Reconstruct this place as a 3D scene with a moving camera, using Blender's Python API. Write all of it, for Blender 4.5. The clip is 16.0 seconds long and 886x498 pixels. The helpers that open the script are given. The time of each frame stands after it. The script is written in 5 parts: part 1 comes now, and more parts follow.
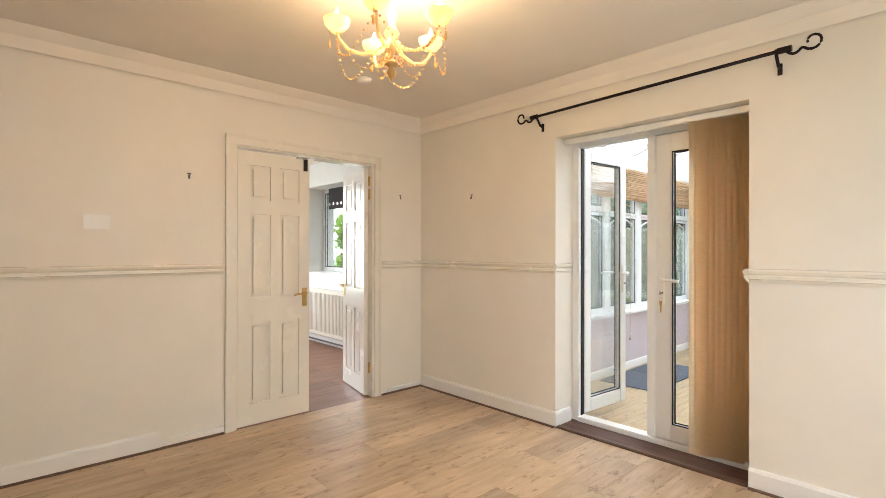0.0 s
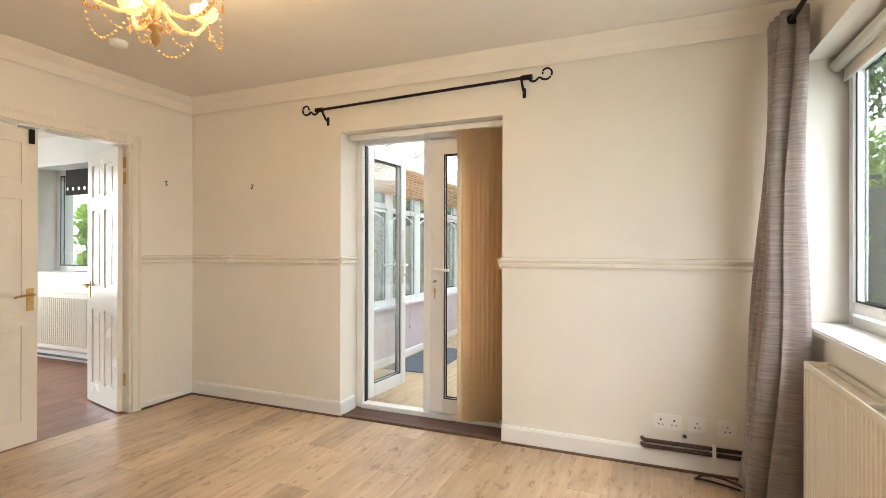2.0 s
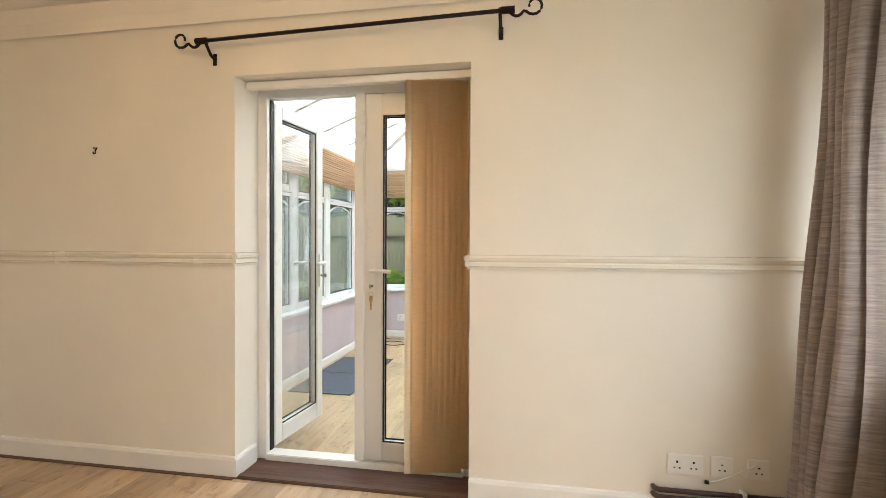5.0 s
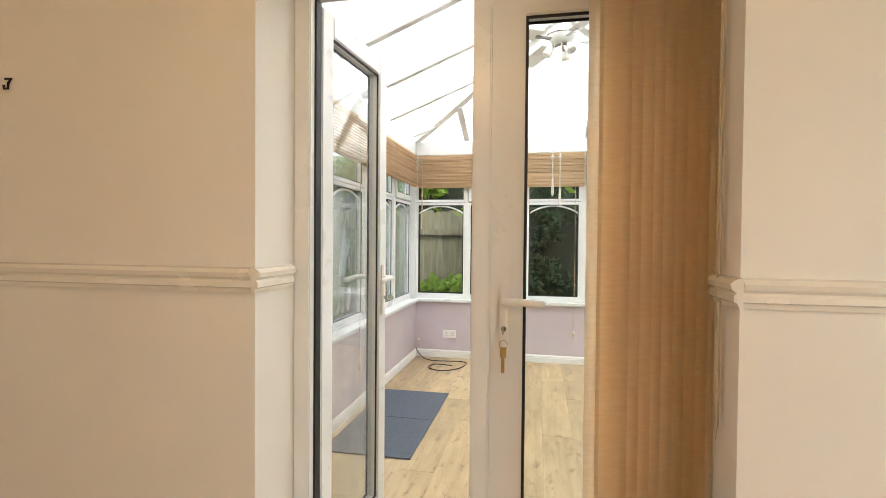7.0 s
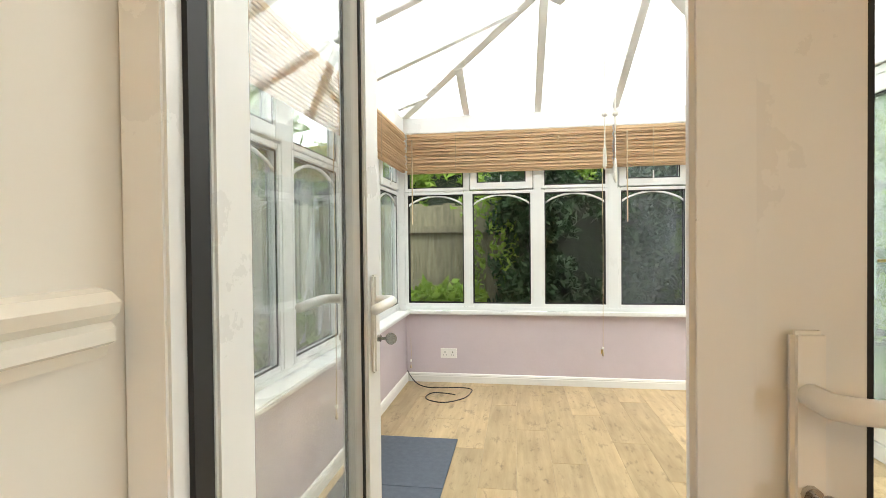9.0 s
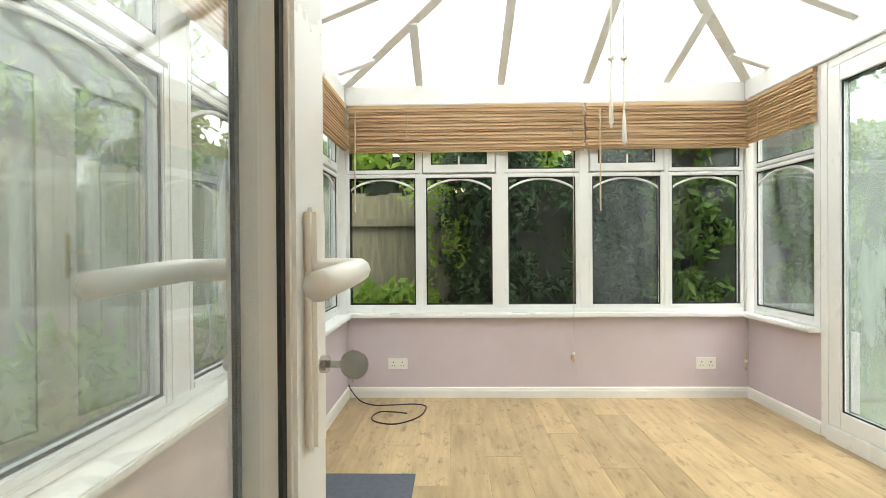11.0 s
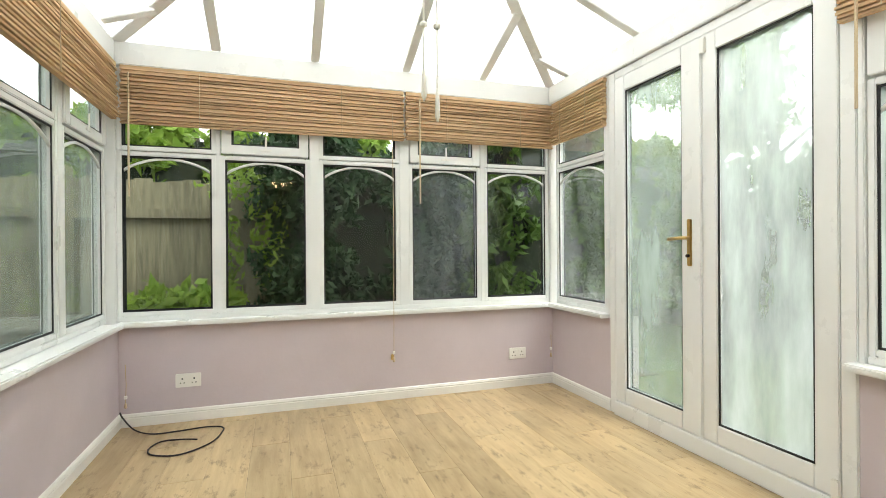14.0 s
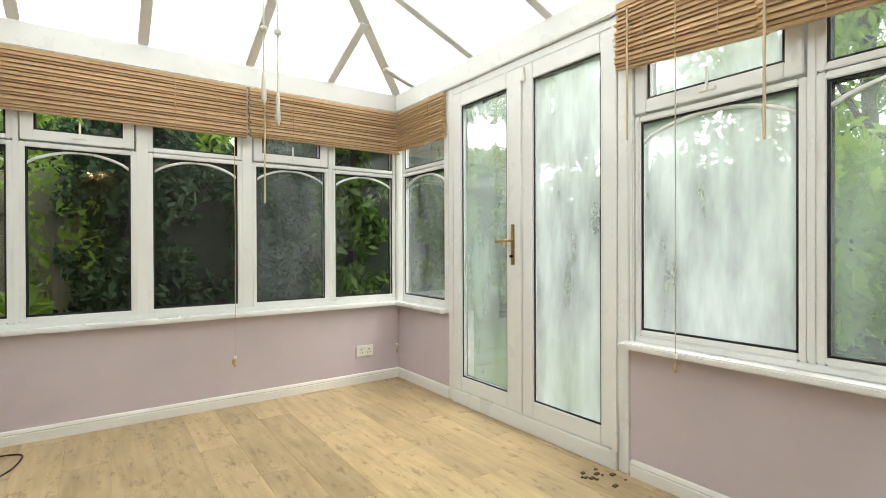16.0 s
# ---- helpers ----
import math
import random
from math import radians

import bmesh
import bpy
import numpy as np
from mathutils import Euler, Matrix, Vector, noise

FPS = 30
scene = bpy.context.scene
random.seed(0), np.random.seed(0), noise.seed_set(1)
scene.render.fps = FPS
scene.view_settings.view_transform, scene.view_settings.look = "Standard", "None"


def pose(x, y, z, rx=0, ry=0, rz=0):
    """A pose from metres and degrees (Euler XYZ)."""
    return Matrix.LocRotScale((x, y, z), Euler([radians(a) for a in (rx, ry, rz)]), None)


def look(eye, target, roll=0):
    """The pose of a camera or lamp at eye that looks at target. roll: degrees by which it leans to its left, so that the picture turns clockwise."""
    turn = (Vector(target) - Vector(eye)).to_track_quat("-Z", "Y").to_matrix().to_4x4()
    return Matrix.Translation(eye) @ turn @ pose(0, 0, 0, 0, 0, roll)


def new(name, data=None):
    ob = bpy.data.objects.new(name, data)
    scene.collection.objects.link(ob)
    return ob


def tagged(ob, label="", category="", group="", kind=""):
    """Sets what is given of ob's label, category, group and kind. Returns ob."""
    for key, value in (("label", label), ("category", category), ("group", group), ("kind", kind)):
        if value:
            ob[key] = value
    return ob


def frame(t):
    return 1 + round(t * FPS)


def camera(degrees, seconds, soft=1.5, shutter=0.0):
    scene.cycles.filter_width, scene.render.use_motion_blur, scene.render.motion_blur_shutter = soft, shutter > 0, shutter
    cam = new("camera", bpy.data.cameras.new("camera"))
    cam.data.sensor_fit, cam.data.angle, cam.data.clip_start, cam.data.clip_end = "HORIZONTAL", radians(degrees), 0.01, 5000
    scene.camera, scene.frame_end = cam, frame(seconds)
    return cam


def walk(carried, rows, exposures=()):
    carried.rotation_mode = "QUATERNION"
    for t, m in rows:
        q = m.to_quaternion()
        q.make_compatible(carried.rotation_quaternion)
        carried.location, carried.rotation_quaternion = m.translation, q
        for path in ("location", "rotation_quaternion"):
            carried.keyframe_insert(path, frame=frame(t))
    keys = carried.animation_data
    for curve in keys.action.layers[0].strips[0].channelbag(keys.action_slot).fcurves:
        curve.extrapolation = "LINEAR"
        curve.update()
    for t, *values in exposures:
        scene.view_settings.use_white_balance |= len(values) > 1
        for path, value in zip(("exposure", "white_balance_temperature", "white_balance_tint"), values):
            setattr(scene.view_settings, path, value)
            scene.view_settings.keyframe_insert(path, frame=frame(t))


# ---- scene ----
cam = camera(84.2, 16.0, soft=0.6)
PATH = [
    (0, (3.505, -2.975, 1.26), (2.039, -1.614, 1.266), 0.1),
    (0.5, (3.527, -2.975, 1.248), (2.254, -1.433, 1.253), 0.0),
    (1, (3.543, -2.99, 1.234), (2.454, -1.313, 1.239), 0.1),
    (1.5, (3.542, -3.011, 1.225), (2.622, -1.235, 1.228), 0.1),
    (2, (3.546, -3.013, 1.215), (2.778, -1.167, 1.218), 0.1),
    (2.5, (3.536, -3.013, 1.219), (2.939, -1.105, 1.215), 0.0),
    (3, (3.513, -3.008, 1.22), (3.071, -1.058, 1.214), 0.0),
    (3.5, (3.42, -2.95, 1.212), (3.059, -0.983, 1.204), 0.2),
    (4, (3.282, -2.765, 1.215), (2.929, -0.796, 1.2), 0.3),
    (6.5, (2.448, -1.495, 1.243), (2.073, 0.47, 1.205), 0.4),
    (7, (2.25, -1.224, 1.247), (1.865, 0.738, 1.21), 0.5),
    (7.5, (2.136, -0.967, 1.198), (1.753, 0.996, 1.173), 0.1),
    (8, (2.047, -0.701, 1.227), (1.668, 1.262, 1.193), -0.3),
    (10.5, (1.752, 0.212, 1.137), (1.653, 2.21, 1.12), -0.4),
    (11, (1.72, 0.349, 1.104), (1.676, 2.349, 1.093), -0.4),
    (11.5, (1.738, 0.528, 1.072), (1.743, 2.528, 1.055), -0.5),
    (12, (1.751, 0.638, 1.067), (1.784, 2.638, 1.052), -0.5),
    (12.5, (1.79, 0.672, 1.051), (1.863, 2.671, 1.045), -0.5),
    (13, (1.838, 0.666, 1.047), (2.041, 2.656, 1.043), -0.5),
    (13.5, (1.852, 0.636, 1.051), (2.266, 2.593, 1.048), -0.4),
    (14, (1.849, 0.605, 1.042), (2.479, 2.503, 1.037), -0.4),
    (14.5, (1.851, 0.578, 1.041), (2.66, 2.407, 1.032), -0.3),
    (15, (1.854, 0.55, 1.038), (2.806, 2.308, 1.028), -0.3),
    (15.5, (1.84, 0.513, 1.042), (2.902, 2.207, 1.033), -0.2),
    (16, (1.846, 0.466, 1.049), (2.998, 2.102, 1.04), -0.2),
]
EXPOSURES = [(0, 2.4, 6000, 8), (4.2, 2.4, 6050, 5), (6.3, 2.1, 6450, 9), (8.2, 2.15, 6600, 7), (10.3, 1.98, 6700, 3), (13, 1.93, 6700, 3), (16, 1.7, 6700, 3)]
walk(cam, [(t, look(e, g, r)) for t, e, g, r in PATH], EXPOSURES)

# ---- world and light ----
world = bpy.data.worlds.new("sky")
scene.world = world
world.use_nodes = True
wn = world.node_tree
sky = wn.nodes.new("ShaderNodeTexSky")
sky.sky_type, sky.sun_disc = "NISHITA", False
sky.sun_elevation, sky.sun_rotation = radians(50), radians(115)
sky.air_density, sky.dust_density, sky.ozone_density = 1.0, 4.0, 1.0
haze = wn.nodes.new("ShaderNodeMix")
haze.data_type = "RGBA"
haze.inputs["Factor"].default_value = 0.75
haze.inputs["B"].default_value = (10.5, 10.8, 11.0, 1)
wn.links.new(sky.outputs["Color"], haze.inputs["A"])
wn.links.new(haze.outputs["Result"], wn.nodes["Background"].inputs["Color"])
wn.nodes["Background"].inputs["Strength"].default_value = 0.13

sun = new("sun", bpy.data.lights.new("sun", "SUN"))
sun.data.energy, sun.data.angle, sun.data.color = 1.0, radians(45), (1.0, 0.96, 0.9)
sun.matrix_world = look((8, -4, 12), (0, 0, 0))


def area(name, eye, target, w, h, power, colour=(1, 1, 1)):
    """Area lamp standing in an opening in place of sky light."""
    lamp = new(name, bpy.data.lights.new(name, "AREA"))
    lamp.data.shape, lamp.data.size, lamp.data.size_y = "RECTANGLE", w, h
    lamp.data.energy, lamp.data.color = power, colour
    lamp.matrix_world = look(eye, target)


area("dining_window_light", (4.72, -1.6, 1.55), (0, -1.6, 1.3), 2.6, 1.1, 8, (1.0, 0.975, 0.955))
# fill lamp added in an unseen, invented opening to brighten the kitchen
area("kitchen_fill_light", (-3.98, -1.55, 1.4), (0, -1.55, 1.3), 2.0, 1.5, 12, (1.0, 0.98, 0.96))

# ---- materials ----
def mat(name, colour, rough=0.6, metal=0.0, grain=0.0, scale=8.0, stretch=(1, 1, 1), colour2=None, bump=0.0,
        bump_scale=60.0, spec=0.5, random_hue=0.0, stain=0.0, coat=0.0, sheen=0.0):
    m = bpy.data.materials.new(name)
    m.use_nodes = True
    nt = m.node_tree
    n, l = nt.nodes, nt.links
    b = n["Principled BSDF"]
    b.inputs["Base Color"].default_value = (*colour, 1)
    b.inputs["Roughness"].default_value = rough
    b.inputs["Metallic"].default_value = metal
    b.inputs["Specular IOR Level"].default_value = spec
    b.inputs["Coat Weight"].default_value = coat
    b.inputs["Sheen Weight"].default_value = sheen
    tc = n.new("ShaderNodeTexCoord")
    info = n.new("ShaderNodeObjectInfo")
    off = n.new("ShaderNodeVectorMath")
    off.operation = "MULTIPLY_ADD"
    l.new(info.outputs["Random"], off.inputs[0])
    off.inputs[1].default_value = (37, 53, 71)
    l.new(tc.outputs["Object"], off.inputs[2])
    mp = n.new("ShaderNodeMapping")
    mp.inputs["Scale"].default_value = stretch
    l.new(off.outputs["Vector"], mp.inputs["Vector"])
    out = None
    if grain or colour2:
        tex = n.new("ShaderNodeTexNoise")
        tex.inputs["Scale"].default_value = scale
        tex.inputs["Detail"].default_value = 8
        tex.inputs["Roughness"].default_value = 0.62
        l.new(mp.outputs["Vector"], tex.inputs["Vector"])
        ramp = n.new("ShaderNodeValToRGB")
        ramp.color_ramp.elements[0].position = 0.32
        ramp.color_ramp.elements[1].position = 0.68
        c2 = colour2 or tuple(c * (1 - grain) for c in colour)
        ramp.color_ramp.elements[0].color = (*c2, 1)
        ramp.color_ramp.elements[1].color = (*colour, 1)
        l.new(tex.outputs["Fac"], ramp.inputs["Fac"])
        out = ramp.outputs["Color"]
        rr = n.new("ShaderNodeMapRange")
        rr.inputs["To Min"].default_value = min(1, rough + 0.09)
        rr.inputs["To Max"].default_value = max(0.02, rough - 0.07)
        l.new(tex.outputs["Fac"], rr.inputs["Value"])
        l.new(rr.outputs["Result"], b.inputs["Roughness"])
    if stain:
        t2 = n.new("ShaderNodeTexNoise")
        t2.inputs["Scale"].default_value = 2.3
        t2.inputs["Detail"].default_value = 5
        l.new(off.outputs["Vector"], t2.inputs["Vector"])
        mr = n.new("ShaderNodeMapRange")
        mr.inputs["From Min"].default_value, mr.inputs["From Max"].default_value = 0.35, 0.7
        mr.inputs["To Min"].default_value, mr.inputs["To Max"].default_value = 1.0, 1.0 - stain
        l.new(t2.outputs["Fac"], mr.inputs["Value"])
        mul = n.new("ShaderNodeMix")
        mul.data_type, mul.blend_type = "RGBA", "MULTIPLY"
        mul.inputs["Factor"].default_value = 1
        if out:
            l.new(out, mul.inputs["A"])
        else:
            mul.inputs["A"].default_value = (*colour, 1)
        l.new(mr.outputs["Result"], mul.inputs["B"])
        out = mul.outputs["Result"]
    if random_hue:
        hs = n.new("ShaderNodeHueSaturation")
        vr = n.new("ShaderNodeMapRange")
        vr.inputs["To Min"].default_value, vr.inputs["To Max"].default_value = 1 - random_hue, 1 + random_hue
        l.new(info.outputs["Random"], vr.inputs["Value"])
        l.new(vr.outputs["Result"], hs.inputs["Value"])
        if out:
            l.new(out, hs.inputs["Color"])
        else:
            hs.inputs["Color"].default_value = (*colour, 1)
        out = hs.outputs["Color"]
    if out:
        l.new(out, b.inputs["Base Color"])
    if bump:
        t3 = n.new("ShaderNodeTexNoise")
        t3.inputs["Scale"].default_value = bump_scale
        t3.inputs["Detail"].default_value = 6
        l.new(mp.outputs["Vector"], t3.inputs["Vector"])
        bp = n.new("ShaderNodeBump")
        bp.inputs["Strength"].default_value = bump
        bp.inputs["Distance"].default_value = 0.004
        l.new(t3.outputs["Fac"], bp.inputs["Height"])
        l.new(bp.outputs["Normal"], b.inputs["Normal"])
    return m


def wood_floor(name, light, dark, knot, spots=0.5):
    """Laminate plank: long grain, scattered dark knots, a tone of its own per plank."""
    m = mat(name, light, 0.36, colour2=dark, scale=5.0, stretch=(4.5, 0.5, 1), bump=0.12, bump_scale=30, random_hue=0.16, stain=0.2)
    nt = m.node_tree
    n, l = nt.nodes, nt.links
    b = n["Principled BSDF"]
    src = b.inputs["Base Color"].links[0].from_socket
    off = [k for k in n if k.type == "VECT_MATH"][0]
    mp = n.new("ShaderNodeMapping")
    mp.inputs["Scale"].default_value = (11.0, 4.2, 1)
    l.new(off.outputs["Vector"], mp.inputs["Vector"])
    warp = n.new("ShaderNodeTexNoise")
    warp.inputs["Scale"].default_value = 2.1
    warp.inputs["Detail"].default_value = 7
    warp.inputs["Roughness"].default_value = 0.7
    l.new(mp.outputs["Vector"], warp.inputs["Vector"])
    mr = n.new("ShaderNodeMapRange")
    mr.inputs["From Min"].default_value, mr.inputs["From Max"].default_value = 0.555, 0.68
    mr.inputs["To Max"].default_value = spots
    l.new(warp.outputs["Fac"], mr.inputs["Value"])
    mix = n.new("ShaderNodeMix")
    mix.data_type = "RGBA"
    l.new(mr.outputs["Result"], mix.inputs["Factor"])
    l.new(src, mix.inputs["A"])
    mix.inputs["B"].default_value = (*knot, 1)
    l.new(mix.outputs["Result"], b.inputs["Base Color"])
    return m


def glass(name, tint=(0.97, 0.985, 0.98), gloss=0.004, mist=0.0, mist_low=0.0, mist_colour=(0.72, 0.77, 0.79)):
    """Thin pane: clear with a Fresnel gloss; mist lays patches of condensation on it."""
    m = bpy.data.materials.new(name)
    m.use_nodes = True
    nt = m.node_tree
    n, l = nt.nodes, nt.links
    n.remove(n["Principled BSDF"])
    out = n["Material Output"]
    tr = n.new("ShaderNodeBsdfTransparent")
    tr.inputs["Color"].default_value = (*tint, 1)
    gl = n.new("ShaderNodeBsdfGlossy")
    gl.inputs["Roughness"].default_value = 0.015
    fr = n.new("ShaderNodeFresnel")
    fr.inputs["IOR"].default_value = 1.5
    ad = n.new("ShaderNodeMath")
    ad.operation = "MULTIPLY_ADD"
    ad.inputs[1].default_value, ad.inputs[2].default_value = 0.32, gloss
    ad.use_clamp = True
    l.new(fr.outputs["Fac"], ad.inputs[0])
    mx = n.new("ShaderNodeMixShader")
    l.new(ad.outputs["Value"], mx.inputs["Fac"])
    l.new(tr.outputs["BSDF"], mx.inputs[1])
    l.new(gl.outputs["BSDF"], mx.inputs[2])
    last = mx
    if mist:
        tc = n.new("ShaderNodeTexCoord")
        mp = n.new("ShaderNodeMapping")
        mp.inputs["Scale"].default_value = (2.2, 2.2, 0.55)
        l.new(tc.outputs["Object"], mp.inputs["Vector"])
        nz = n.new("ShaderNodeTexNoise")
        nz.inputs["Scale"].default_value = 2.6
        nz.inputs["Detail"].default_value = 6
        nz.inputs["Roughness"].default_value = 0.55
        l.new(mp.outputs["Vector"], nz.inputs["Vector"])
        mr = n.new("ShaderNodeMapRange")
        mr.inputs["From Min"].default_value, mr.inputs["From Max"].default_value = 0.3, 0.7
        mr.inputs["To Min"].default_value, mr.inputs["To Max"].default_value = mist_low, mist
        l.new(nz.outputs["Fac"], mr.inputs["Value"])
        tl = n.new("ShaderNodeBsdfTranslucent")
        tl.inputs["Color"].default_value = (*mist_colour, 1)
        df = n.new("ShaderNodeBsdfDiffuse")
        df.inputs["Color"].default_value = (*mist_colour, 1)
        m1 = n.new("ShaderNodeMixShader")
        m1.inputs["Fac"].default_value = 0.25
        l.new(tl.outputs["BSDF"], m1.inputs[1])
        l.new(df.outputs["BSDF"], m1.inputs[2])
        m2 = n.new("ShaderNodeMixShader")
        l.new(mr.outputs["Result"], m2.inputs["Fac"])
        l.new(mx.outputs["Shader"], m2.inputs[1])
        l.new(m1.outputs["Shader"], m2.inputs[2])
        last = m2
    l.new(last.outputs["Shader"], out.inputs["Surface"])
    return m


def sheer(name, colour, colour2, through_light=0.4, scale=6.0, stretch=(1, 1, 1)):
    """Thin cloth, slat or leaf: diffuse with some light coming through."""
    m = bpy.data.materials.new(name)
    m.use_nodes = True
    nt = m.node_tree
    n, l = nt.nodes, nt.links
    b = n["Principled BSDF"]
    b.inputs["Roughness"].default_value = 0.7
    b.inputs["Specular IOR Level"].default_value = 0.25
    tc = n.new("ShaderNodeTexCoord")
    geo = n.new("ShaderNodeNewGeometry")
    off = n.new("ShaderNodeVectorMath")
    off.operation = "MULTIPLY_ADD"
    l.new(geo.outputs["Random Per Island"], off.inputs[0])
    off.inputs[1].default_value = (31, 17, 43)
    l.new(tc.outputs["Object"], off.inputs[2])
    mp = n.new("ShaderNodeMapping")
    mp.inputs["Scale"].default_value = stretch
    l.new(off.outputs["Vector"], mp.inputs["Vector"])
    nz = n.new("ShaderNodeTexNoise")
    nz.inputs["Scale"].default_value = scale
    nz.inputs["Detail"].default_value = 5
    l.new(mp.outputs["Vector"], nz.inputs["Vector"])
    ramp = n.new("ShaderNodeValToRGB")
    ramp.color_ramp.elements[0].position, ramp.color_ramp.elements[1].position = 0.3, 0.7
    ramp.color_ramp.elements[0].color, ramp.color_ramp.elements[1].color = (*colour2, 1), (*colour, 1)
    l.new(nz.outputs["Fac"], ramp.inputs["Fac"])
    l.new(ramp.outputs["Color"], b.inputs["Base Color"])
    tl = n.new("ShaderNodeBsdfTranslucent")
    l.new(ramp.outputs["Color"], tl.inputs["Color"])
    mx = n.new("ShaderNodeMixShader")
    mx.inputs["Fac"].default_value = through_light
    l.new(b.outputs["BSDF"], mx.inputs[1])
    l.new(tl.outputs["BSDF"], mx.inputs[2])
    l.new(mx.outputs["Shader"], n["Material Output"].inputs["Surface"])
    return m


def glow(name, colour, strength):
    m = bpy.data.materials.new(name)
    m.use_nodes = True
    b = m.node_tree.nodes["Principled BSDF"]
    b.inputs["Base Color"].default_value = (*colour, 1)
    b.inputs["Emission Color"].default_value = (*colour, 1)
    b.inputs["Emission Strength"].default_value = strength
    return m


WALL = mat("cream_wall_paint", (0.80, 0.75, 0.67), 0.62, grain=0.03, scale=3, bump=0.12, bump_scale=45, stain=0.03)
CEIL = mat("ceiling_paint", (0.82, 0.76, 0.68), 0.75, grain=0.03, scale=2, bump=0.1, bump_scale=25, stain=0.03)
LILAC = mat("lilac_wall_paint", (0.60, 0.52, 0.56), 0.6, grain=0.05, scale=3, bump=0.14, bump_scale=40, stain=0.05)
GLOSSW = mat("cream_gloss_paint", (0.80, 0.75, 0.66), 0.25, grain=0.03, scale=4, bump=0.05, bump_scale=30, coat=0.3)
WHITE = mat("white_satin_paint", (0.80, 0.78, 0.75), 0.4, grain=0.04, scale=5, bump=0.06, stain=0.04)
UPVC = mat("white_upvc", (0.80, 0.80, 0.79), 0.28, grain=0.03, scale=4, bump=0.02, stain=0.03)
SEAL = mat("black_rubber_seal", (0.012, 0.012, 0.013), 0.6)
OAK = wood_floor("oak_laminate", (0.63, 0.48, 0.33), (0.47, 0.33, 0.205), (0.17, 0.09, 0.05), 0.7)
OAK2 = wood_floor("pale_oak_laminate", (0.56, 0.42, 0.24), (0.42, 0.30, 0.165), (0.17, 0.11, 0.06), 0.75)
REDOAK = wood_floor("red_oak_laminate", (0.33, 0.15, 0.08), (0.22, 0.095, 0.05), (0.09, 0.04, 0.02), 0.5)
DARKWOOD = mat("dark_threshold_wood", (0.13, 0.06, 0.04), 0.6, colour2=(0.06, 0.028, 0.02), scale=6, stretch=(1, 12, 1), bump=0.15)
IRON = mat("dark_iron", (0.022, 0.014, 0.014), 0.45, metal=0.7, grain=0.2, bump=0.1)
BRASS = mat("aged_brass", (0.62, 0.43, 0.17), 0.42, metal=1.0, grain=0.2, scale=20)
STEEL = mat("nickel_steel", (0.55, 0.53, 0.5), 0.25, metal=1.0, grain=0.1)
PIPE = mat("brown_painted_pipe", (0.06, 0.03, 0.025), 0.4, grain=0.2, scale=20)
PLASTIC = mat("white_plastic", (0.82, 0.80, 0.76), 0.3, grain=0.02)
DARK = mat("black_plastic", (0.01, 0.01, 0.01), 0.45)
RADW = mat("radiator_enamel", (0.79, 0.74, 0.64), 0.3, grain=0.03, scale=3)
SLAB = mat("blue_grey_mat", (0.10, 0.115, 0.145), 0.85, grain=0.2, scale=30, bump=0.3, bump_scale=120)
CABLE = mat("black_cable", (0.02, 0.014, 0.018), 0.5)
CURTAIN = mat("striped_grey_cloth", (0.62, 0.53, 0.48), 0.55, colour2=(0.34, 0.275, 0.26), scale=14, stretch=(0.6, 0.6, 9), bump=0.5, bump_scale=60, sheen=0.3)
BLINDV = sheer("cream_vertical_slat", (0.93, 0.81, 0.61), (0.89, 0.73, 0.52), 0.68, 30, (1, 1, 5))
BAMBOO = sheer("bamboo_strip", (0.84, 0.63, 0.40), (0.52, 0.34, 0.19), 0.3, 3, (0.35, 0.35, 14))
CORDW = mat("white_cord", (0.75, 0.72, 0.65), 0.7)
CORDB = mat("beige_cord", (0.55, 0.43, 0.28), 0.7)
ROLLER = mat("cream_roller_cloth", (0.75, 0.71, 0.62), 0.8, grain=0.04, bump=0.15, bump_scale=150)
VALANCE = mat("dark_brown_blind_cloth", (0.02, 0.012, 0.012), 0.8, grain=0.2)
POLY = sheer("opal_polycarbonate", (0.96, 0.96, 0.96), (0.93, 0.93, 0.93), 0.9, 3)
FENCE = mat("weathered_fence_wood", (0.25, 0.225, 0.15), 0.9, colour2=(0.13, 0.12, 0.075), scale=5, stretch=(6, 6, 0.6), bump=0.5, bump_scale=25, random_hue=0.2, stain=0.3)
GRASS = mat("lawn_green", (0.09, 0.15, 0.03), 0.95, colour2=(0.045, 0.085, 0.018), scale=7, bump=0.8, bump_scale=50, stain=0.3)
SOIL = mat("shaded_soil", (0.035, 0.03, 0.02), 0.95, grain=0.4, scale=6, bump=0.6, bump_scale=20)
BARK = mat("bark", (0.09, 0.07, 0.05), 0.9, colour2=(0.04, 0.032, 0.025), scale=6, stretch=(3, 3, 0.5), bump=0.8, bump_scale=14)
LEAF = sheer("leaf_green", (0.12, 0.20, 0.04), (0.05, 0.10, 0.02), 0.35, 3)
LEAFL = sheer("young_leaf_green", (0.26, 0.36, 0.06), (0.13, 0.23, 0.035), 0.5, 3)
LEAFD = sheer("conifer_green", (0.035, 0.075, 0.028), (0.015, 0.038, 0.014), 0.2, 3)
BRICK = mat("render_outside", (0.42, 0.30, 0.24), 0.9, grain=0.3, scale=9, bump=0.5)
GLASS = glass("clear_pane")
GLASSM = glass("streaked_pane", mist=0.16, mist_low=0.0)
GLASSF = glass("misted_pane", mist=0.72, mist_low=0.22)
GLASSL = glass("lightly_misted_pane", mist=0.24, mist_low=0.05, mist_colour=(0.56, 0.66, 0.62))
CRYSTAL = sheer("amber_crystal", (0.80, 0.60, 0.30), (0.62, 0.42, 0.18), 0.5, 20)
